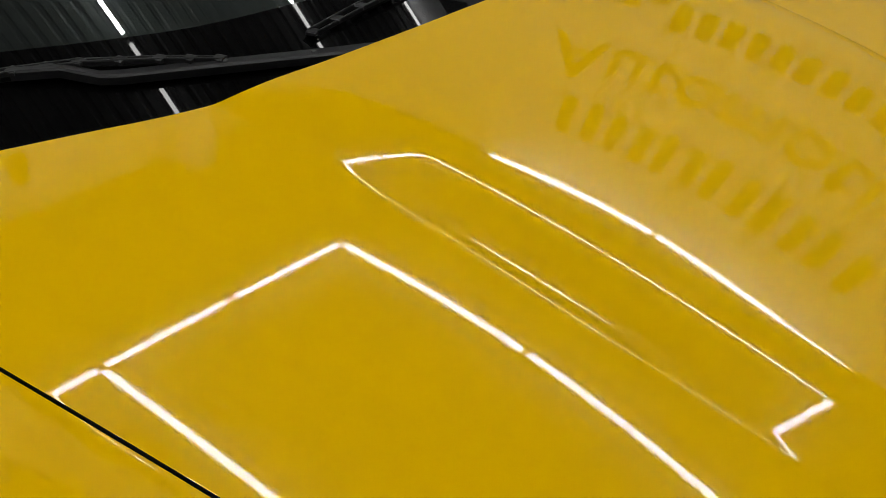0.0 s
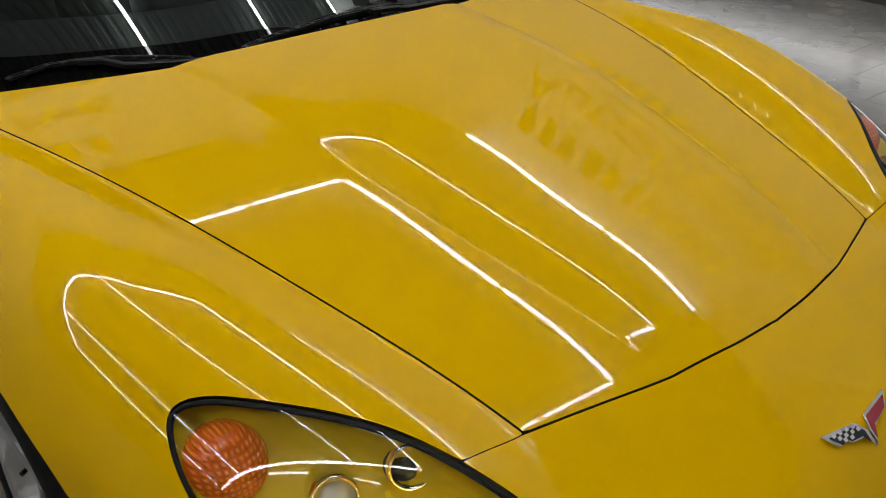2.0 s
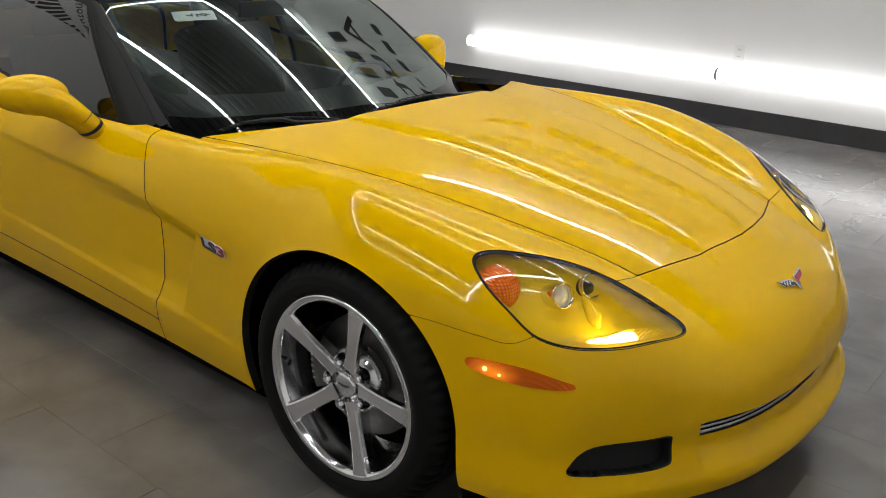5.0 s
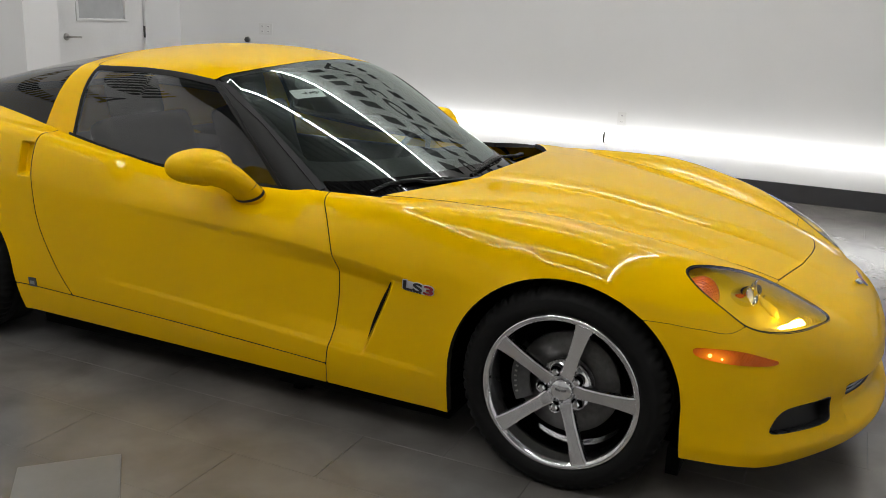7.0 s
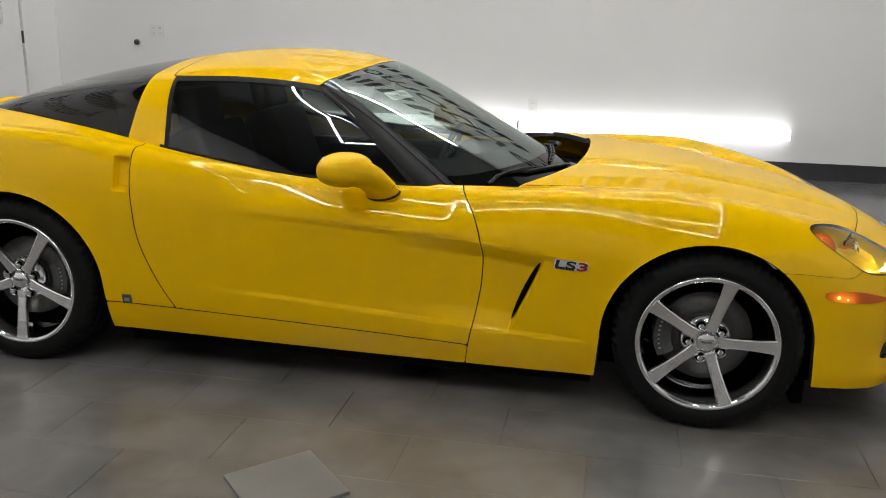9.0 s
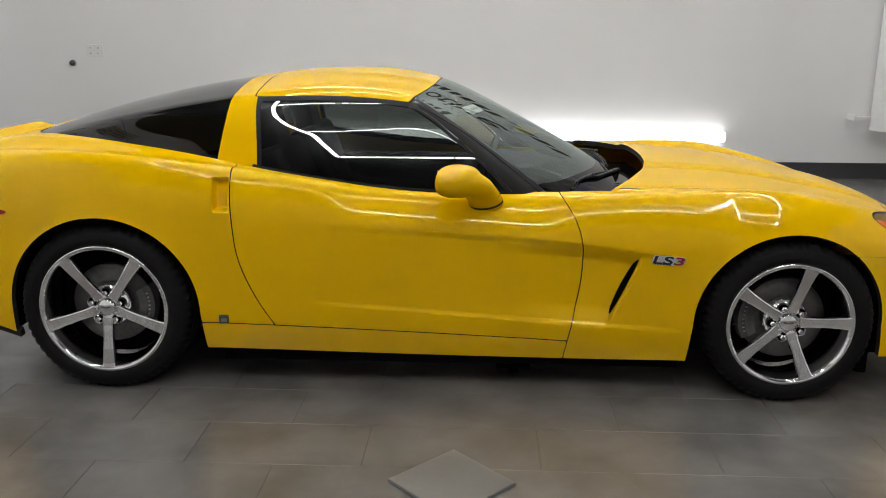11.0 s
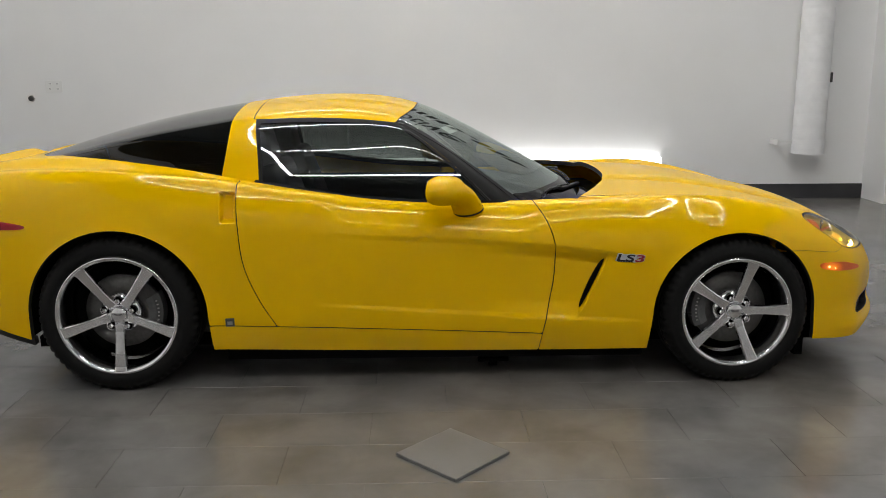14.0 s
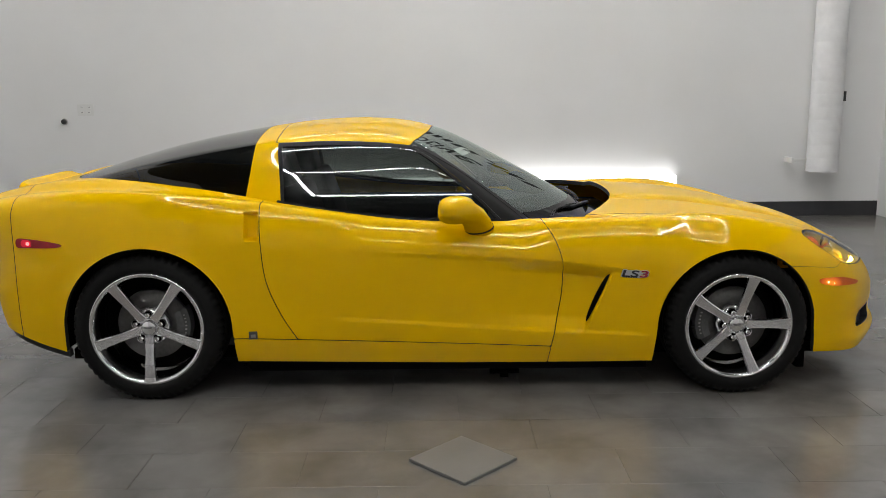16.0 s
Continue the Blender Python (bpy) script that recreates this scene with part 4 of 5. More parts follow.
    tail_mark = np.where(y > 0.5, outline_distance(x, z, closed_curve([(-1.905, 0.752), (-1.86, 0.755), (-1.75, 0.743), (-1.692, 0.729), (-1.72, 0.717), (-1.86, 0.713), (-1.905, 0.716)], 4)), 0.3)
    for s in "RL":
        lens = panel("headlamp", S, lamp + 0.0055, LAMP_GLASS, car, "clear headlamp lens over a yellow bowl", s, flange=0)
        lens.visible_shadow = False
        part("gasket", ribbon(np.array(LAMP_EDGE), [(0.0012, -0.004), (0.0008, -0.0004), (-0.0015, 0.0002), (-0.004, -0.0002), (-0.0062, -0.0022)], 1 if s == "R" else -1), SEAL, lens, "black rubber lamp gasket", True)
        headlamp_inside(lens, S, lamp, s)
        mark = panel("side_marker", S, side_mark, LENS_AMBER, car, "amber side marker lens, lit", s, flange=0.006, lift=0.004, edge=LENS_AMBER)
        for bx, bz, br in ((1.756, 0.516, 0.007), (1.788, 0.508, 0.0045)):
            spot_at = np.argmin(np.where(y > 0.5, np.hypot(x - bx, z - bz), 9))
            (px, py, pz), (nx, ny, nz) = V[spot_at], N[spot_at]
            m = 1 if s == "R" else -1
            at = Matrix.Translation((bx, py * m + 0.0035 * ny * m, bz)) @ Vector((nx, ny * m, nz)).to_track_quat("-Y", "Z").to_matrix().to_4x4()
            part("marker_glow", moved(turned([(0, -0.003), (br * 0.6, -0.0022), (br, 0.001)], 16), at), AMBER_SPARK, mark, "", True)
        mark = panel("tail_marker", S, tail_mark, LENS_RED, car, "dark red tail marker lens, lit", s, flange=0.006, lift=0.004, edge=LENS_RED)
        panel("marker_halo", S, np.maximum(tail_mark + 0.004, np.hypot(x + 1.858, z - 0.733) - 0.026), RED_HALO, mark, "", s, flange=0, lift=0.0043)
        panel("marker_glow", S, np.hypot(x + 1.85, z - 0.733) - 0.010, RED_SPARK, mark, "", s, flange=0, lift=0.0046)
        panel("fog_recess", S, fog - 0.004, TRIM, car, "black lower air inlet", s, flange=0.0, lift=-0.03)
        panel("fog_rim", S, np.maximum(fog - 0.0005, -fog - 0.004), TRIM, car, "", s, flange=0.04, lift=0.0005, edge=TRIM)
    panel("grille_back", S, mouth - 0.006, BLACK_GAP, car, "", "B", flange=0, lift=-0.030)
    for k in (-1, 0, 1):
        line = np.abs(z - slot - 0.0135 * k) - 0.0038
        panel("grille_bar", S, np.maximum(line, mouth - 0.01), BRIGHT, car, "chrome grille bar", "B", flange=0.008, lift=-0.003, edge=BRIGHT)
    # sunken cowl
    panel("cowl_panel", S, cowl - 0.012, COWL, car, "black plastic cowl below the windscreen", "B", flange=0.0, lift=-0.09)
    build_glasshouse(car)
    build_underside(car)
    build_interior(car)
    build_car_details(car)
    for side, xc, r, rim, cap_y, start in ((-1, 1.3425, 0.327, 0.243, 0.905, 2.5), (-1, -1.3425, 0.342, 0.258, 0.912, 54), (1, 1.3425, 0.327, 0.243, 0.905, 20), (1, -1.3425, 0.342, 0.258, 0.912, 40)):
        build_wheel(car, side, xc, r, rim, cap_y, start)


def ribbon(edge, profile, side):
    """A band laid on the body along a closed lamp outline; profile: (outward, lift)."""
    flat = closed_curve(edge @ LAMP_AXES.T, 14)
    along = np.roll(flat, -1, 0) - np.roll(flat, 1, 0)
    away = np.stack([along[:, 1], -along[:, 0]], 1) / np.linalg.norm(along, axis=1)[:, None]
    turn = np.sum(flat[:, 0] * np.roll(flat[:, 1], -1) - flat[:, 1] * np.roll(flat[:, 0], -1))
    away *= 1 if turn > 0 else -1
    way = np.cross(LAMP_AXES[0], LAMP_AXES[1])
    bm = bmesh.new()
    rings = []
    for out, lift in profile:
        p = (flat + out * away) @ LAMP_AXES
        lo, hi = np.full(len(p), -1.6), np.full(len(p), 2.6)
        sign = 1 if way[0] > 0 else -1
        for _ in range(40):
            mid = (lo + hi) / 2
            q = p + (sign * mid)[:, None] * way
            outside = body(q[:, 0], q[:, 1], q[:, 2]) > 0
            hi, lo = np.where(outside, mid, hi), np.where(outside, lo, mid)
        q = p + (sign * hi + sign * lift)[:, None] * way
        rings.append([bm.verts.new((a, b * side, c)) for a, b, c in q.tolist()])
    n = len(flat)
    for a, b in zip(rings, rings[1:]):
        for i in range(n):
            j = (i + 1) % n
            bm.faces.new((a[i], a[j], b[j], b[i]))
    bmesh.ops.recalc_face_normals(bm, faces=bm.faces[:])
    return bm


def line_distance(u, v, points):
    """Distance to an open line."""
    best = np.full(u.shape, 9.0)
    for (a, b), (c, d) in zip(points, points[1:]):
        t = np.clip(((u - a) * (c - a) + (v - b) * (d - b)) / ((c - a) ** 2 + (d - b) ** 2), 0, 1)
        best = np.minimum(best, np.hypot(u - a - t * (c - a), v - b - t * (d - b)))
    return best


def headlamp_inside(lens, S, lamp, s):
    """Yellow reflector bowl, projector rings, turn signal and lit running strip."""
    V, N, quads = S
    m = 1 if s == "R" else -1
    depth = 0.004 + 0.052 * ease(-lamp / 0.025)
    bowl = (V - depth[:, None] * N, N, quads)
    panel("bowl", bowl, lamp + 0.003, LAMP_BOWL, lens, "yellow painted lamp bowl", s, flange=0)
    x, y, z = V[:, 0], -V[:, 1], V[:, 2]
    strip = np.maximum(lamp + 0.009, line_distance(x, y, [(2.05, 0.525), (2.03, 0.575), (1.992, 0.694), (1.94, 0.766), (1.905, 0.795)]) - 0.037 + np.where(z < 0.5, 1, 0))
    low = (V - (0.012 + 0.02 * ease(-lamp / 0.02))[:, None] * N, N, quads)
    panel("running_reflector", low, strip, LAMP_FLUTE, lens, "fluted yellow reflector strip", s, flange=0)
    core = np.maximum(line_distance(x, y, [(1.996, 0.622), (1.968, 0.685), (1.942, 0.724)]) - 0.0135, np.maximum(0.5 - z, lamp + 0.014))
    low = (V - 0.027 * N, N, quads)
    panel("running_lamp", low, core, LAMP_YELLOW, lens, "lit warm yellow running lamp strip", s, flange=0)
    for (px, py, pz), r, mat, name in (((1.812, -0.677, 0.648), 0.029, BRIGHT, "projector"), ((1.826, -0.577, 0.646), 0.029, DARK_PLASTIC, "projector")):
        at = Matrix.Translation((px, py * m, pz)) @ Vector((0.85, -0.36 * m, 0.36)).to_track_quat("-Y", "Z").to_matrix().to_4x4()
        dark = mat is DARK_PLASTIC
        part(name, moved(turned([(r * 0.9, 0.03), (r, 0.02), (r * 1.06, 0.0), (r * 1.04, -0.02), (r * 1.0, -0.026), (r * 0.88, -0.026), (r * 0.84, -0.004)], 28), at), BRIGHT, lens, "chrome projector ring", True)
        part("projector_lens", moved(turned([(0, -0.026), (r * 0.45, -0.022), (r * 0.87, -0.010)], 28), at), LETTER if dark else PROJECTOR, lens, "black projector lens" if dark else "glossy projector lens, pale for its bright reflection", True)
        if dark:
            part("projector_barrel", moved(turned([(r * 1.0, 0.03), (r * 1.08, 0.0), (r * 1.06, -0.015)], 28), at), LETTER, lens, "black projector barrel", True)
    at = Matrix.Translation((1.715, -0.759 * m, 0.666)) @ Vector((0.8, -0.3 * m, 0.45)).to_track_quat("-Y", "Z").to_matrix().to_4x4()
    part("turn_signal", moved(turned([(0.053 * math.sin(a), -0.042 * math.cos(a) + 0.012) for a in (0.01 + k * 0.11 for k in range(15))] + [(0.054, 0.022)], 48), at), TURN_LENS, lens, "ribbed orange turn signal dome", True)
    part("reflector_fin", tube_along([(1.846, -0.622 * m, 0.640), (1.868, -0.628 * m, 0.622), (1.892, -0.640 * m, 0.606), (1.908, -0.648 * m, 0.590)], [0.004, 0.013, 0.017, 0.005], 12, flat=0.5), LAMP_BOWL, lens, "yellow fin below the projectors", True)


def window_front(z):
    return spline(z, [0.78, 0.813, 0.893, 0.95, 1.02, 1.08, 1.13, 1.2], [0.30, 0.262, 0.180, 0.115, 0.030, -0.05, -0.135, -0.24])


def post_front(z):
    return spline(z, [0.76, 0.795, 0.909, 1.034, 1.135, 1.2], [0.42, 0.378, 0.231, 0.055, -0.128, -0.25])


def build_glasshouse(car):
    V, N, quads = solve_grid(cabin, -1.62, 0.30, 0.72, 0.009, (0.74, 0.42), 0.36, 70, 150)
    x, y, z = V[:, 0], -V[:, 1], V[:, 2]
    S = (V, N, quads)
    deck_clip = np.maximum(-0.006 - body(x, y, z), gap_z(x) - 0.07 - z)
    header = spline(y, [0, 0.317, 0.5, 0.61, 0.75], [-0.045, -0.07, -0.11, -0.145, -0.20])
    lower = spline(x, [-1.0, -0.75, -0.483, -0.243, -0.124, 0.0], [1.146, 1.152, 1.158, 1.147, 1.133, 1.10])
    rear_edge = spline(z, [0.8, 0.9, 1.04, 1.13, 1.25], [-0.737, -0.742, -0.755, -0.770, -0.785])
    halo = spline(z, [0.85, 0.926, 1.10, 1.2, 1.3], [-0.915, -0.902, -0.882, -0.885, -0.885])
    pillar_low = x - window_front(z)
    post_low = x - post_front(z)
    screen_side = y - spline(x, [-0.3, -0.113, 0.079, 0.262, 0.426, 0.6, 0.8], [0.56, 0.608, 0.652, 0.680, 0.700, 0.694, 0.644])
    g = 0.002
    screen = panel("windscreen", S, np.maximum.reduce([header - x + g, screen_side + 0.001, x - 0.845]), SCREEN, car, "raked tinted windscreen glass", "B", flange=0)
    screen.visible_shadow = False
    edge = np.maximum.reduce([header - x + g, screen_side + 0.001, x - 0.845])
    panel("screen_frit", S, np.maximum(edge, np.minimum(-edge - 0.022, 9)), SEAL, screen, "black edge band of the windscreen", "B", flange=0, lift=-0.002)
    foot = x - spline(y, [0, 0.3, 0.5, 0.6, 0.7, 0.8], [0.69, 0.625, 0.520, 0.450, 0.360, 0.26])
    panel("foot_frit", S, np.maximum(edge, -0.10 - foot), SEAL, screen, "black band along the foot of the windscreen", "B", flange=0, lift=-0.002)
    panel("cowl_cover", S, np.maximum(edge + 0.004, -foot), COWL, car, "glossy black cowl cover along the windscreen foot", "B", flange=0.006, lift=0.003, edge=COWL)
    panel("roof_panel", S, np.maximum.reduce([x - header + g, -0.784 - x + g, lower - z, 0.95 - z]), PAINT, car, "yellow lift-off roof panel", "B")
    panel("roof_hoop", S, np.maximum.reduce([np.where(z > lower, x + 0.784 + g, x - rear_edge), halo - x, deck_clip]), PAINT, car, "yellow roof hoop behind the doors", "B")
    hatch = panel("hatch_glass", S, np.maximum.reduce([x - halo + 0.002, deck_clip, -1.96 - x]), HATCH_GLASS, car, "dark tinted wraparound rear hatch glass", "B", flange=0.012)
    hatch.visible_shadow = False
    window = np.maximum.reduce([z - lower, rear_edge - x, pillar_low, 0.45 - y])
    for s in "RL":
        w = panel("side_window", S, np.maximum(window + 0.017, deck_clip), DARK_GLASS, car, "dark tinted door window", s, flange=0)
        w.visible_shadow = False
        panel("window_seal", S, np.maximum.reduce([window + 0.001, -window - 0.018, deck_clip]), SEAL, w, "black rubber window seal", s, flange=0.01, lift=0.001)
        sail = np.maximum.reduce([-pillar_low + 0.0008, post_low - 0.004, -screen_side + 0.001, deck_clip, z - lower, 0.45 - y])
        panel("sail", S, sail, SEAL, w, "black corner of the door glass", s, flange=0, lift=0.0005)
        belt = np.maximum.reduce([np.abs(deck_clip + 0.008) - 0.005, pillar_low - 0.02, -0.76 - x, 0.45 - y])
        panel("belt_seal", S, belt, SEAL, w, "black belt line seal", s, flange=0.01, lift=0.004)
        post = np.maximum.reduce([-post_low + 0.001, -screen_side + 0.001, header - x - 0.03, deck_clip - 0.004])
        panel("screen_pillar", S, np.maximum(post, np.where(x < -0.05, z - lower, -1)), PILLAR, car, "charcoal screen pillar trim", s, flange=0.01, lift=0.003)
    # white label inside the top of the screen
    u, v = (x - 0.107) * 0.335 - (y - 0.378) * 0.942, (x - 0.107) * 0.942 + (y - 0.378) * 0.335
    panel("screen_label", S, np.maximum(np.abs(u) - 0.073, np.abs(v) - 0.024), WHITE_PLASTIC, screen, "small white label with printed bars", "R", flange=0, lift=-0.005)
    bars = np.maximum(np.abs(v) - 0.009, np.abs(np.mod(u, 0.016) - 0.008) - 0.004)
    panel("label_print", S, np.maximum(bars, np.abs(u - 0.01) - 0.045), LETTER, screen, "", "R", flange=0, lift=-0.003)


def build_underside(car):
    part("floor_pan", box(-1.8, 1.9, -0.62, 0.62, 0.115, 0.165), SHADE_BLACK, car)
    # Unseen low box, added to keep far-side light from under the car.
    part("underbody_block", box(-0.9, 0.95, -0.81, 0.81, 0.105, 0.2), SHADE_BLACK, car)
    part("chin", box(1.7, 2.02, -0.55, 0.55, 0.135, 0.195, 0.005), SHADE_BLACK, car, "black rubber air dam")
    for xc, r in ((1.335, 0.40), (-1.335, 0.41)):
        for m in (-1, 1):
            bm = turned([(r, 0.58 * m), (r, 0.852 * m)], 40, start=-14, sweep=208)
            part("wheel_liner", joined(moved(bm, pose(xc, 0, 0.33)), box(xc - r, xc + r, min(0.56 * m, 0.58 * m), max(0.56 * m, 0.58 * m), 0.16, 0.52)), SHADE_BLACK, car)
    for m in (-1, 1):
        part("jack_pad", box(0.30, 0.36, 0.60 * m - 0.03, 0.60 * m + 0.03, 0.09, 0.14, 0.004), SHADE_BLACK, car)
        part("air_deflector", box(1.66, 1.70, min(0.60 * m, 0.79 * m), max(0.60 * m, 0.79 * m), 0.09, 0.18, 0.004), SHADE_BLACK, car, "black rubber flap ahead of the wheel")
    part("drain_bracket", joined(box(0.27, 0.31, -0.72, -0.69, 0.03, 0.13), box(0.22, 0.36, -0.74, -0.70, 0.055, 0.072, 0.003)), SHADE_BLACK, car)


def build_interior(car):
    part("cabin_tub", joined(box(-1.75, 0.75, -0.70, 0.70, 0.20, 0.24), box(-1.75, -0.85, -0.60, 0.60, 0.24, 0.72, 0.03), box(-0.85, 0.55, -0.10, 0.10, 0.24, 0.52, 0.03)), CABIN, car)
    for m in (-1, 1):
        part("door_card", box(-0.80, 0.45, min(0.66 * m, 0.70 * m), max(0.66 * m, 0.70 * m), 0.24, 0.76, 0.01), CABIN, car)
        seat = part("seat", box(-0.55, -0.05, 0.38 * m - 0.24, 0.38 * m + 0.24, 0.26, 0.42, 0.05, 3), CABIN, car, "black bucket seat", True)
        part("backrest", moved(box(-0.10, 0.06, -0.24, 0.24, 0, 0.62, 0.05, 3), pose(-0.52, 0.38 * m, 0.36, 0, -20)), CABIN, seat, "", True)
        part("headrest", moved(box(-0.06, 0.04, -0.13, 0.13, 0, 0.18, 0.04, 3), pose(-0.74, 0.38 * m, 0.92, 0, -14)), CABIN, seat, "", True)
    bm = bmesh.new()
    rows = []
    for i in range(13):
        y = -0.66 + 1.32 * i / 12
        lump = 0.03 * math.exp(-((y - 0.37) / 0.16) ** 2)
        rows.append([bm.verts.new((px - 0.10 * (y / 0.66) ** 2, y, pz + lump * k)) for px, pz, k in ((0.70, 0.74, 0), (0.5, 0.775, 0.3), (0.36, 0.785, 1), (0.26, 0.76, 1), (0.22, 0.68, 0), (0.26, 0.50, 0))])
    for a, b in zip(rows, rows[1:]):
        for j in range(5):
            bm.faces.new((a[j], b[j], b[j + 1], a[j + 1]))
    part("dashboard", bm, CABIN, car, "black dashboard", True)
    wheel = part("steering_wheel", moved(turned([(0.18 + 0.014 * math.cos(a), 0.014 * math.sin(a)) for a in (2 * math.pi * k / 8 for k in range(8))], 32, closed=True), pose(0.16, 0.37, 0.72, 0, 0, 90) @ pose(0, 0, 0, 22)), CABIN, car, "black steering wheel", True)
    part("wheel_hub", moved(box(-0.17, 0.17, -0.015, 0.02, -0.035, 0.035, 0.012), pose(0.165, 0.37, 0.72, 0, 0, 90) @ pose(0, 0, 0, 22)), CABIN, wheel)
    part("rear_view_mirror", box(0.0, 0.02, -0.11, 0.11, 1.06, 1.12, 0.008), DARK_PLASTIC, car, "black interior mirror")


def build_wheel(car, side, xc, r, rim, face, start):
    """Tyre and five-spoke chrome wheel, disc, caliper, nuts and cap. side: -1 right, 1 left."""
    zc = r - 0.004
    tag = "chrome five-spoke wheel" + (" at the front" if xc > 0 else " at the rear")
    at = Matrix.Translation((xc, side * face, zc)) @ Matrix.Diagonal((1, -side, 1, 1))
    # along y: 0 is the outer lip, positive goes inward
    put = lambda bm: fixed(bm, at, side)
    wheel = part("wheel", put(turned([(rim - 0.004, 0.20), (rim - 0.018, 0.19), (rim - 0.030, 0.10), (rim - 0.026, 0.05), (rim - 0.018, 0.022), (rim - 0.016, 0.004), (rim - 0.004, -0.002), (rim + 0.003, 0.001), (rim + 0.004, 0.008), (rim - 0.002, 0.014)], 72)), CHROME, car, tag, True)
    w = 0.245 if xc > 0 else 0.285
    wall = [(rim - 0.002, 0.012), (rim + 0.004, 0.002), (rim + 0.012, -0.004), (rim + 0.03, -0.008), (rim + 0.034, -0.0065), (r - 0.036, -0.005), (r - 0.030, -0.002), (r - 0.018, 0.008), (r - 0.008, 0.020), (r - 0.002, 0.036)]
    tread = [(r, 0.058), (r - 0.007, 0.060), (r - 0.007, 0.068), (r, 0.070), (r, w / 2 - 0.03), (r - 0.007, w / 2 - 0.028), (r - 0.007, w / 2 - 0.02), (r, w / 2 - 0.018), (r, w - 0.05), (r - 0.012, w - 0.01), (rim, w)]
    n = len(wall)
    part("tyre", put(turned(wall + tread, 240, ripple=lambda i, j: -0.009 if i % 4 == 0 and n - 2 <= j <= n else -0.004 if i % 4 == 0 and j == n - 3 else 0)), RUBBER, wheel, "black low-profile tyre with worn tread", True)
    for k in range(5):
        bm = bmesh.new()
        rows = []
        for rr, half, y in ((0.045, 0.026, 0.030), (0.075, 0.022, 0.026), (0.12, 0.0215, 0.019), (0.17, 0.0235, 0.011), (rim - 0.03, 0.027, 0.004), (rim - 0.012, 0.031, 0.001)):
            rows.append([bm.verts.new(p) for p in ((rr, y + 0.045, half * 0.7), (rr, y + 0.012, half), (rr, y + 0.002, half - 0.003), (rr, y, half - 0.008), (rr, y, -half + 0.008), (rr, y + 0.002, -half + 0.003), (rr, y + 0.012, -half), (rr, y + 0.045, -half * 0.7))])
        for a, b in zip(rows, rows[1:]):
            for j in range(8):
                bm.faces.new((a[j], a[(j + 1) % 8], b[(j + 1) % 8], b[j]))
        bm.faces.new(rows[0])
        bm.faces.new(rows[-1][::-1])
        bmesh.ops.recalc_face_normals(bm, faces=bm.faces[:])
        a = start + 72 * k
        part("spoke", put(moved(bm, Matrix.Rotation(radians(-a), 4, "Y"))), CHROME, wheel)
        a = radians(start + 36 + 72 * k)
        nut = joined(turned([(0, 0.030), (0.0075, 0.030), (0.0115, 0.034), (0.0115, 0.06)], 6), turned([(0.0165, 0.046), (0.0195, 0.042), (0.021, 0.055)], 18))
        # Flat black disc on the hub for the shade round the nut.
        part("nut_pocket_shade", put(moved(turned([(0, 0.056), (0.020, 0.056), (0.0205, 0.06)], 20), Matrix.Translation((0.0605 * math.cos(a), -0.012, 0.0605 * math.sin(a))))), SHADE_BLACK, wheel)
        part("lug_nut", put(moved(nut, Matrix.Translation((0.0605 * math.cos(a), -0.012, 0.0605 * math.sin(a))))), CHROME, wheel, "steel lug nut")
    part("hub", put(turned([(0.0, 0.046), (0.052, 0.046), (0.085, 0.056), (0.09, 0.08)], 40)), CHROME, wheel, "chrome hub face", True)
    cap = part("centre_cap", put(turned([(0, 0.025), (0.029, 0.026), (0.033, 0.029), (0.034, 0.04), (0.036, 0.05)], 36)), CHROME, wheel, "round chrome centre cap", True)
    part("cap_mark", put(joined(moved(box(-0.018, -0.001, 0.0235, 0.0255, -0.004, 0.003), pose(0, 0, 0, 0, 12)), moved(box(0.001, 0.018, 0.0235, 0.0255, -0.004, 0.003), pose(0, 0, 0, 0, -12)))), CALIPER, wheel)
    part("brake_disc", put(turned([(0.085, 0.10), (0.162, 0.10), (0.163, 0.104), (0.163, 0.126), (0.085, 0.126)], 56)), STEEL, wheel, "grey steel brake disc", True)
    part("disc_hat", put(turned([(0.0, 0.075), (0.082, 0.075), (0.086, 0.10)], 40)), CALIPER, wheel, "", True)
    back = 180 if xc > 0 else 0
    part("caliper", put(moved(turned([(0.118, 0.085), (0.118, 0.074), (0.150, 0.070), (0.178, 0.078), (0.182, 0.13), (0.15, 0.14)], 14, closed=True, start=-30, sweep=60), Matrix.Rotation(radians(back + 2), 4, "Y"))), CALIPER, wheel, "dark grey brake caliper with pale print bars")
    for k in range(7):
        part("caliper_print", put(moved(box(0.157, 0.165, 0.066, 0.0685, -0.0025, 0.0025), Matrix.Rotation(radians(back - 18 + 6 * k), 4, "Y"))), NICKEL, wheel)
    # Black disc closes the barrel, for the dark behind the spokes.
    part("inner_shade_disc", put(turned([(rim - 0.03, 0.16), (0.10, 0.18), (0, 0.18)], 40)), SHADE_BLACK, wheel)
    part("valve", put(moved(tube_along([(rim - 0.032, 0.035, 0), (rim - 0.045, 0.018, 0)], 0.0045, 8), Matrix.Rotation(radians(-(start + 36 + 144)), 4, "Y"))), RUBBER, wheel)


def fixed(bm, at, side):
    bm.transform(at)
    bmesh.ops.recalc_face_normals(bm, faces=bm.faces[:])
    return bm


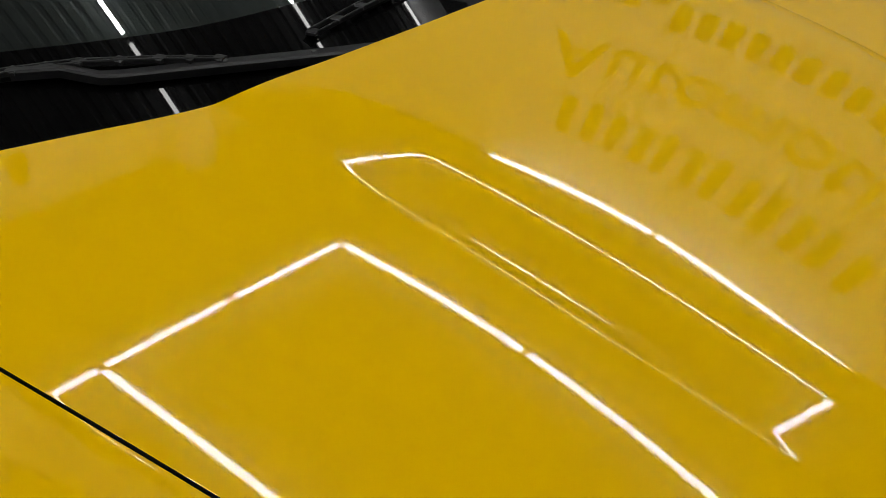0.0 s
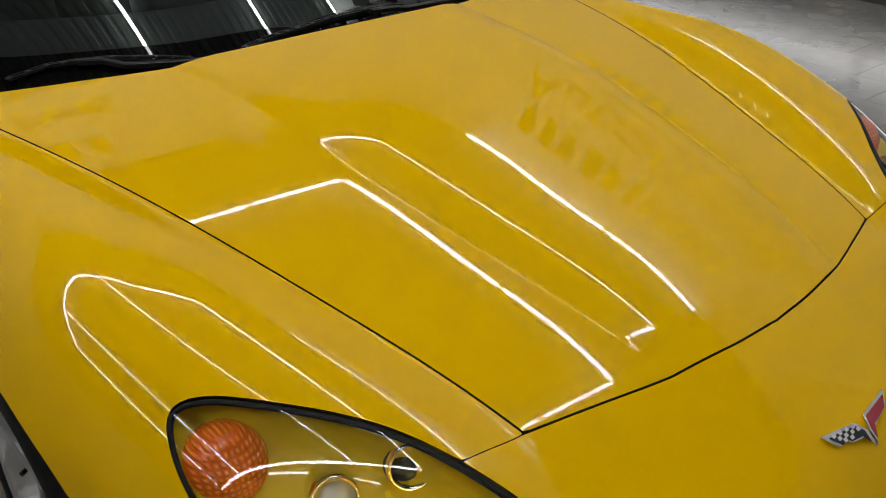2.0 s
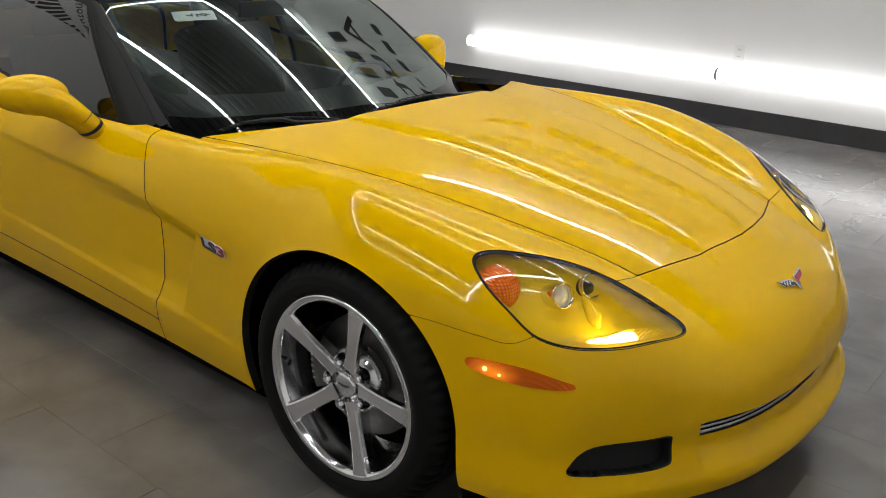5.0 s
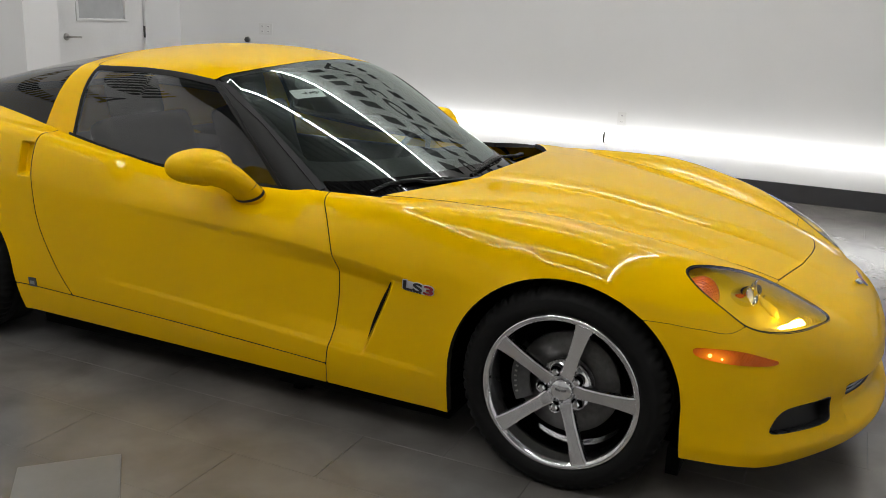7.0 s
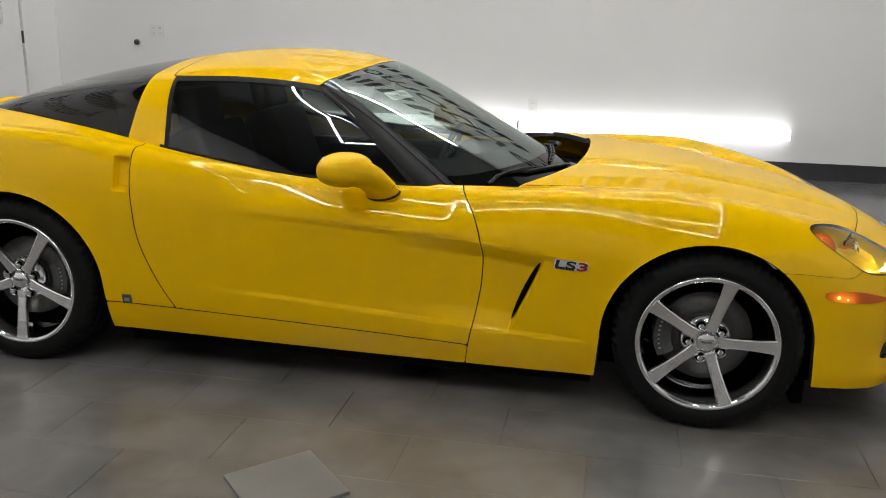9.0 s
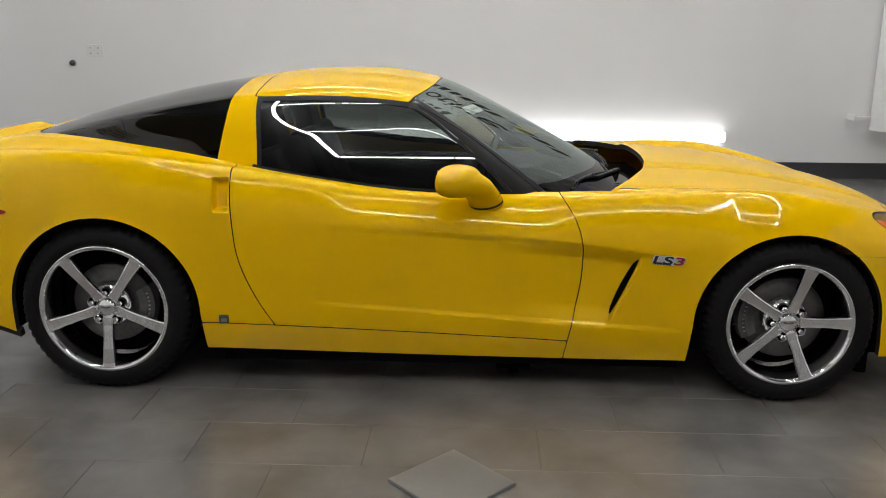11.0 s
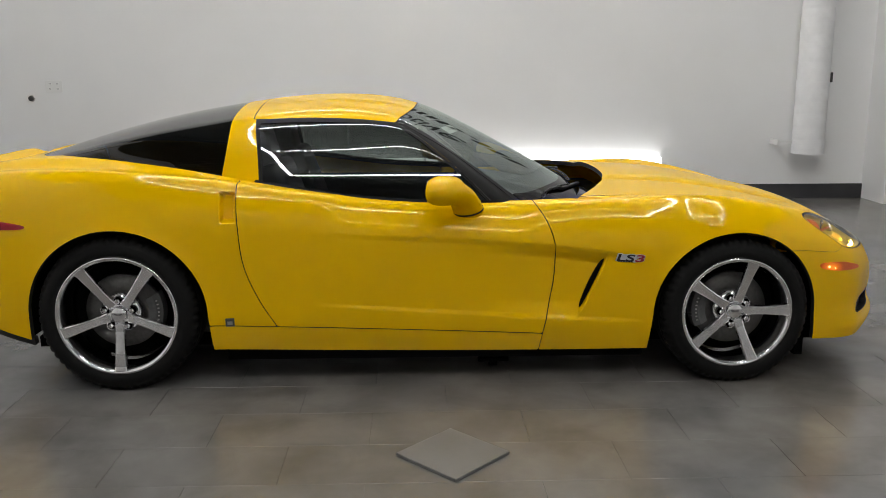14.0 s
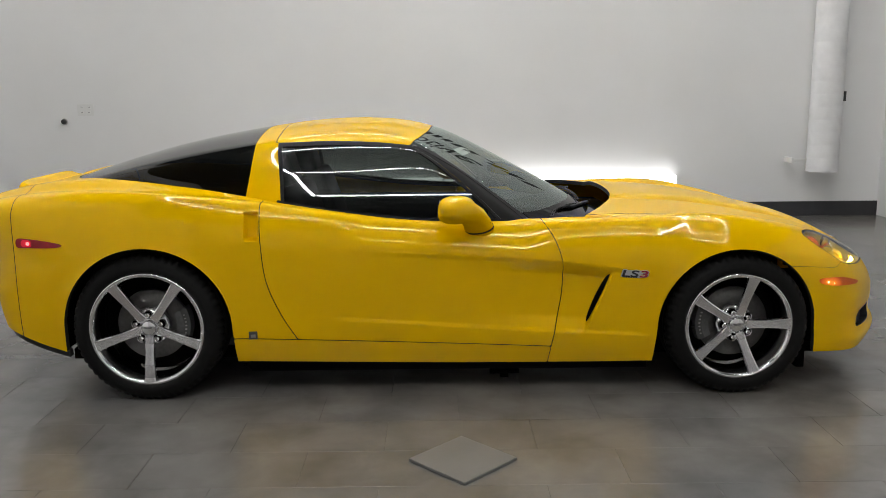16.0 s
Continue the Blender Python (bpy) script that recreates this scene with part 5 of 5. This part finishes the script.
def skin(x, z, m=-1):
    """Point and outward normal on the flank."""
    y = float(flank(np.array([x]), np.array([z]))[0])
    h = 0.004
    dx = (float(flank(np.array([x + h]), np.array([z]))[0]) - float(flank(np.array([x - h]), np.array([z]))[0])) / (2 * h)
    dz = (float(flank(np.array([x]), np.array([z + h]))[0]) - float(flank(np.array([x]), np.array([z - h]))[0])) / (2 * h)
    return Vector((x, m * y, z)), Vector((-dx, m, -dz)).normalized()


def build_car_details(car):
    for m in (-1, 1):
        build_mirror(car, m)
        # vent slot behind the wheel: a black ribbon for the shade in it
        bm = bmesh.new()
        rows = []
        for i in range(13):
            z = 0.342 + 0.236 * i / 12
            x = float(vent_x(np.array([z]))[0])
            w = 0.002 + 0.013 * math.sin(math.pi * i / 12) ** 0.7
            p0, p1 = skin(x - 0.035, z, m)[0], skin(x + 0.02, z, m)[0]
            p = Vector((x - w * 0.95, p0.y + m * 0.003, z))
            q = Vector((x + w * 0.45, p1.y - m * 0.013, z))
            rows.append((bm.verts.new(p), bm.verts.new((p + q) / 2), bm.verts.new(q)))
        for a, b in zip(rows, rows[1:]):
            for j in range(2):
                bm.faces.new((a[j], a[j + 1], b[j + 1], b[j]))
        bmesh.ops.recalc_face_normals(bm, faces=bm.faces[:])
        part("side_vent", bm, SHADE_BLACK, car, "black ribbon for the shaded slot of the fender vent")
        # badge on the fender
        p, n = skin(0.868, 0.572, m)
        side_axis = Vector((m * -1, 0, 0))
        side_axis = (side_axis - n * side_axis.dot(n)).normalized()
        frame_m = Matrix((side_axis, n.cross(side_axis), n)).transposed().to_4x4()
        frame_m.translation = p + n * 0.0045
        lean = Matrix(((1, 0.22, 0, 0), (0, 1, 0, 0), (0, 0, 1, 0), (0, 0, 0, 1)))
        spots = (("LS", -0.068, 1.62, LETTER), ("3", 0.010, 1.75, RED))
        place = lambda xx, wide, lift: frame_m @ Matrix.Translation((xx, -0.013, lift)) @ lean @ Matrix.Diagonal((wide, 0.95, 1, 1))
        shapes = [moved(lettering(text, 0.050, 0.0012, 0.0030), place(xx, wide, 0.0012)) for text, xx, wide, _ in spots]
        shapes.append(moved(plate([(-0.070, -0.019), (0.018, -0.019), (0.026, 0.019), (-0.062, 0.019)], 0, 0.0012), frame_m))
        base = part("fender_badge", joined(*shapes), SILVER, car, "black and red fender badge on a pale silver field")
        for text, xx, wide, mat in spots:
            part("badge_letters", moved(lettering(text, 0.050, 0.0010, 0.0010), place(xx, wide, 0.0034)), mat, base)
        for i in range(6):
            part("badge_print", moved(box(-0.058 + 0.011 * i, -0.050 + 0.011 * i, -0.018, -0.0135, 0.002, 0.003), frame_m), LETTER, base)
        # small silver mark ahead of the rear wheel
        p, n = skin(-0.868, 0.300, m)
        flat = Matrix((Vector((0, 0, 1)).cross(n).normalized(), n.cross(Vector((0, 0, 1)).cross(n)).normalized(), n)).transposed().to_4x4()
        flat.translation = p
        b = part("sill_badge", moved(box(-0.019, 0.019, -0.019, 0.019, -0.002, 0.004, 0.002), flat), CALIPER, car, "small square grey badge with a pale mark")
        part("badge_print", moved(box(-0.011, 0.011, -0.009, 0.006, 0.0035, 0.005), flat), NICKEL, b)
    # nose emblem of plain shapes
    z0, z1 = (float(deck(np.array([v]), np.array([0.0]))[0]) for v in (2.10, 2.15))
    slope = math.degrees(math.atan2(z0 - z1, 0.05))
    tilt = Matrix.Translation((2.125, -0.02, (z0 + z1) / 2 + 0.0005)) @ pose(0, 0, 0, 0, slope, 0) @ pose(0, 0, 0, 0, 0, 90)
    left = [(-0.081, 0.021), (-0.053, 0.017), (-0.010, 0.008), (0.002, -0.010), (-0.003, -0.034), (-0.009, -0.015), (-0.037, -0.010), (-0.044, -0.003), (-0.063, -0.003)]
    right = [(0.014, 0.009), (0.054, 0.014), (0.084, 0.018), (0.066, -0.001), (0.039, -0.008), (0.017, -0.012), (0.0, -0.034), (0.004, -0.012)]
    emblem = part("nose_emblem", joined(*(moved(plate([(x, y) for x, y in o], 0, 0.005, 0.001), tilt) for o in (left, right))), BRIGHT, car, "chrome rimmed nose emblem of two small flags")
    for o, mat, label in ((left, LETTER, "black flag field"), (right, RED, "dark red flag field")):
        cx, cy = sum(x for x, _ in o) / len(o), sum(y for _, y in o) / len(o)
        part("flag", moved(plate([(cx + (x - cx) * 0.80, cy + (y - cy) * 0.72) for x, y in o], 0.005, 0.0058), tilt), mat, emblem, label)
    for u, v in ((-0.062, 0.0125), (-0.048, 0.0105), (-0.034, 0.0085), (-0.020, 0.0060), (-0.055, 0.0055), (-0.041, 0.0035), (-0.027, 0.0015), (-0.034, -0.0035), (-0.014, -0.0005), (-0.048, -0.0005)):
        part("flag_square", moved(box(u - 0.0034, u + 0.0034, v - 0.0026, v + 0.0026, 0.0056, 0.0064), tilt), WHITE_PLASTIC, emblem)
    # wipers: arm from a pivot under the hood edge, blade along the foot of the screen
    near = ([(0.785, -0.03, 0.788), (0.746, -0.165, 0.801), (0.700, -0.277, 0.807), (0.652, -0.378, 0.809), (0.640, -0.398, 0.810), (0.611, -0.430, 0.819), (0.582, -0.474, 0.818)],
            [(0.522, -0.598, 0.790), (0.546, -0.524, 0.808), (0.582, -0.470, 0.816), (0.614, -0.408, 0.818), (0.659, -0.332, 0.814), (0.694, -0.274, 0.808)])
    far = ([(0.66, 0.56, 0.800), (0.70, 0.42, 0.818), (0.722, 0.30, 0.828), (0.722, 0.27, 0.834), (0.712, 0.20, 0.836)],
           [(0.716, -0.148, 0.812), (0.716, -0.067, 0.824), (0.714, -0.008, 0.828), (0.705, 0.08, 0.832), (0.690, 0.20, 0.830), (0.655, 0.33, 0.815)])
    for arm_line, blade_line in (near, far):
        n = len(arm_line)
        arm = part("wiper", channel_along(arm_line, [0.024 - 0.011 * i / (n - 1) for i in range(n)], 0.008), TRIM, car, "black wiper arm")
        part("wiper_blade", tube_along([(x - 0.006, y, z - 0.008) for x, y, z in blade_line], 0.0045, 6), RUBBER, arm)
        k = len(blade_line)
        rails = [[(x + dx, y + dy, z + 0.004) for x, y, z in blade_line] for dx, dy in ((-0.006, -0.003), (0.006, 0.003))]
        part("blade_spine", joined(*(channel_along(r, [0.003] + [0.004] * (k - 2) + [0.003], 0.004) for r in rails)), TRIM, arm)
        for i in range(2 * k - 1):
            a, b = (Vector(r[i // 2]).lerp(Vector(r[min((i + 1) // 2, k - 1)]), 0.5) for r in rails)
            part("blade_bridge", channel_along([a, b], [0.016, 0.016], 0.003), TRIM, arm)
        for t in (0.35, 0.65):
            j = int(3 * t)
            at = Vector(arm_line[j]).lerp(Vector(arm_line[j + 1]), 3 * t - j)
            part("arm_screw", moved(turned([(0, -0.0015), (0.003, -0.0015), (0.004, 0.001)], 10), Matrix.Translation(at + Vector((0, 0, 0.0038))) @ pose(0, 0, 0, -90)), CALIPER, arm)
    # spoiler blade on the tail
    bm = bmesh.new()
    rows = []
    for i in range(25):
        y = -0.33 + 0.66 * i / 24
        fade = math.sqrt(max(0.0, 1 - abs(y / 0.33) ** 6)) + 0.02
        x0 = -2.085 + 0.03 * (y / 0.33) ** 2
        za, zb = (float(deck(np.array([v]), np.array([abs(y)]))[0]) for v in (x0, x0 - 0.075))
        rows.append([bm.verts.new(p) for p in ((x0, y, za - 0.006), (x0 - 0.030, y, za + 0.010 * fade), (x0 - 0.058, y, za + 0.026 * fade), (x0 - 0.068, y, za + 0.026 * fade), (x0 - 0.074, y, za + 0.018 * fade), (x0 - 0.070, y, zb - 0.03))])
    for a, b in zip(rows, rows[1:]):
        for j in range(5):
            bm.faces.new((a[j], b[j], b[j + 1], a[j + 1]))
    for row in (rows[0], rows[-1]):
        bm.faces.new(row)
    bmesh.ops.recalc_face_normals(bm, faces=bm.faces[:])
    part("rear_spoiler", bm, PAINT, car, "yellow rear spoiler lip", True)


def oval_loft(path, m, sides=28):
    """A bar through centres with an oval section, wide along x."""
    bm = bmesh.new()
    pts = [Vector((x, m * y, z)) for (x, y, z), _, _ in path]
    rings = []
    for i, (_, wide, thin) in enumerate(path):
        ahead = (pts[min(i + 1, len(pts) - 1)] - pts[max(i - 1, 0)]).normalized()
        across = (Vector((1, 0, 0)) - ahead * ahead.x).normalized()
        up = ahead.cross(across)
        rings.append([bm.verts.new(pts[i] + wide * math.cos(a) * across + thin * math.sin(a) * up) for a in (2 * math.pi * k / sides for k in range(sides))])
    for a, b in zip(rings, rings[1:]):
        for j in range(sides):
            bm.faces.new((a[j], a[(j + 1) % sides], b[(j + 1) % sides], b[j]))
    bmesh.ops.recalc_face_normals(bm, faces=bm.faces[:])
    return bm


def build_mirror(car, m):
    """A rounded yellow door mirror on a short curved stalk."""
    bm = bmesh.new()
    n, k = 28, 18
    rows = []
    for i in range(k + 1):
        a = math.pi * i / k
        row = []
        for j in range(n):
            b = 2 * math.pi * j / n
            sy, s = math.cos(a), math.sin(a)
            ex, ez = math.cos(b), math.sin(b)
            px = math.copysign(abs(s * ex) ** 0.85, ex) * (0.085 if ex > 0 else 0.075)
            pz = math.copysign(abs(s * ez) ** 0.8, ez) * 0.062
            px = max(px, -0.060)
            taper = 1.0 - 0.16 * sy
            row.append(bm.verts.new((0.050 + px * taper - 0.03 * sy, m * (0.960 + 0.102 * sy), 0.876 + pz * taper + 0.006 * sy)))
        rows.append(row)
    for a, b in zip(rows, rows[1:]):
        for j in range(n):
            bm.faces.new((a[j], a[(j + 1) % n], b[(j + 1) % n], b[j]))
    bmesh.ops.remove_doubles(bm, verts=bm.verts[:], dist=1e-5)
    bmesh.ops.recalc_face_normals(bm, faces=bm.faces[:])
    mirror = part("door_mirror", bm, PAINT, car, "rounded yellow door mirror", True)
    path = [((0.062, 0.968, 0.876), 0.060, 0.057), ((0.098, 0.930, 0.866), 0.060, 0.053), ((0.132, 0.892, 0.840), 0.061, 0.044), ((0.156, 0.852, 0.800), 0.064, 0.036), ((0.164, 0.826, 0.770), 0.067, 0.035), ((0.170, 0.790, 0.730), 0.068, 0.035)]
    part("stalk", oval_loft(path, m), PAINT, mirror, "", True)
    part("stalk_ring", oval_loft([((0.1615, 0.836, 0.782), 0.0675, 0.0365), ((0.1635, 0.829, 0.7735), 0.0685, 0.0367)], m), BLACK_GAP, mirror)
    part("stalk_seam", oval_loft([((0.1545, 0.8556, 0.8043), 0.0642, 0.0368), ((0.1552, 0.8540, 0.8023), 0.0643, 0.0368)], m), BLACK_GAP, mirror)
    part("mirror_glass", moved(turned([(0, 0), (0.05, 0.0), (0.052, 0.003)], 28), pose(-0.012, m * 0.960, 0.876, 0, 0, 90) @ Matrix.Diagonal((1.5, 1, 0.9, 1))), BRIGHT, mirror, "mirror glass")


# ---- build all ----
build_room()
build_door()
for ox, oz, wide in ((-3.70, 1.19, True), (0.17, 0.575, False)):
    build_outlet(ox, oz, wide)
build_wall_stop()
build_sign(Matrix.Translation((0, WALL_Y, 0)))
build_sign(Matrix.Translation((LEFT_X, -1.1, 0.35)) @ Matrix.Rotation(radians(90), 4, "Z"))
build_duct()
build_lights()
build_loose_tile()
build_car()
build_floor()
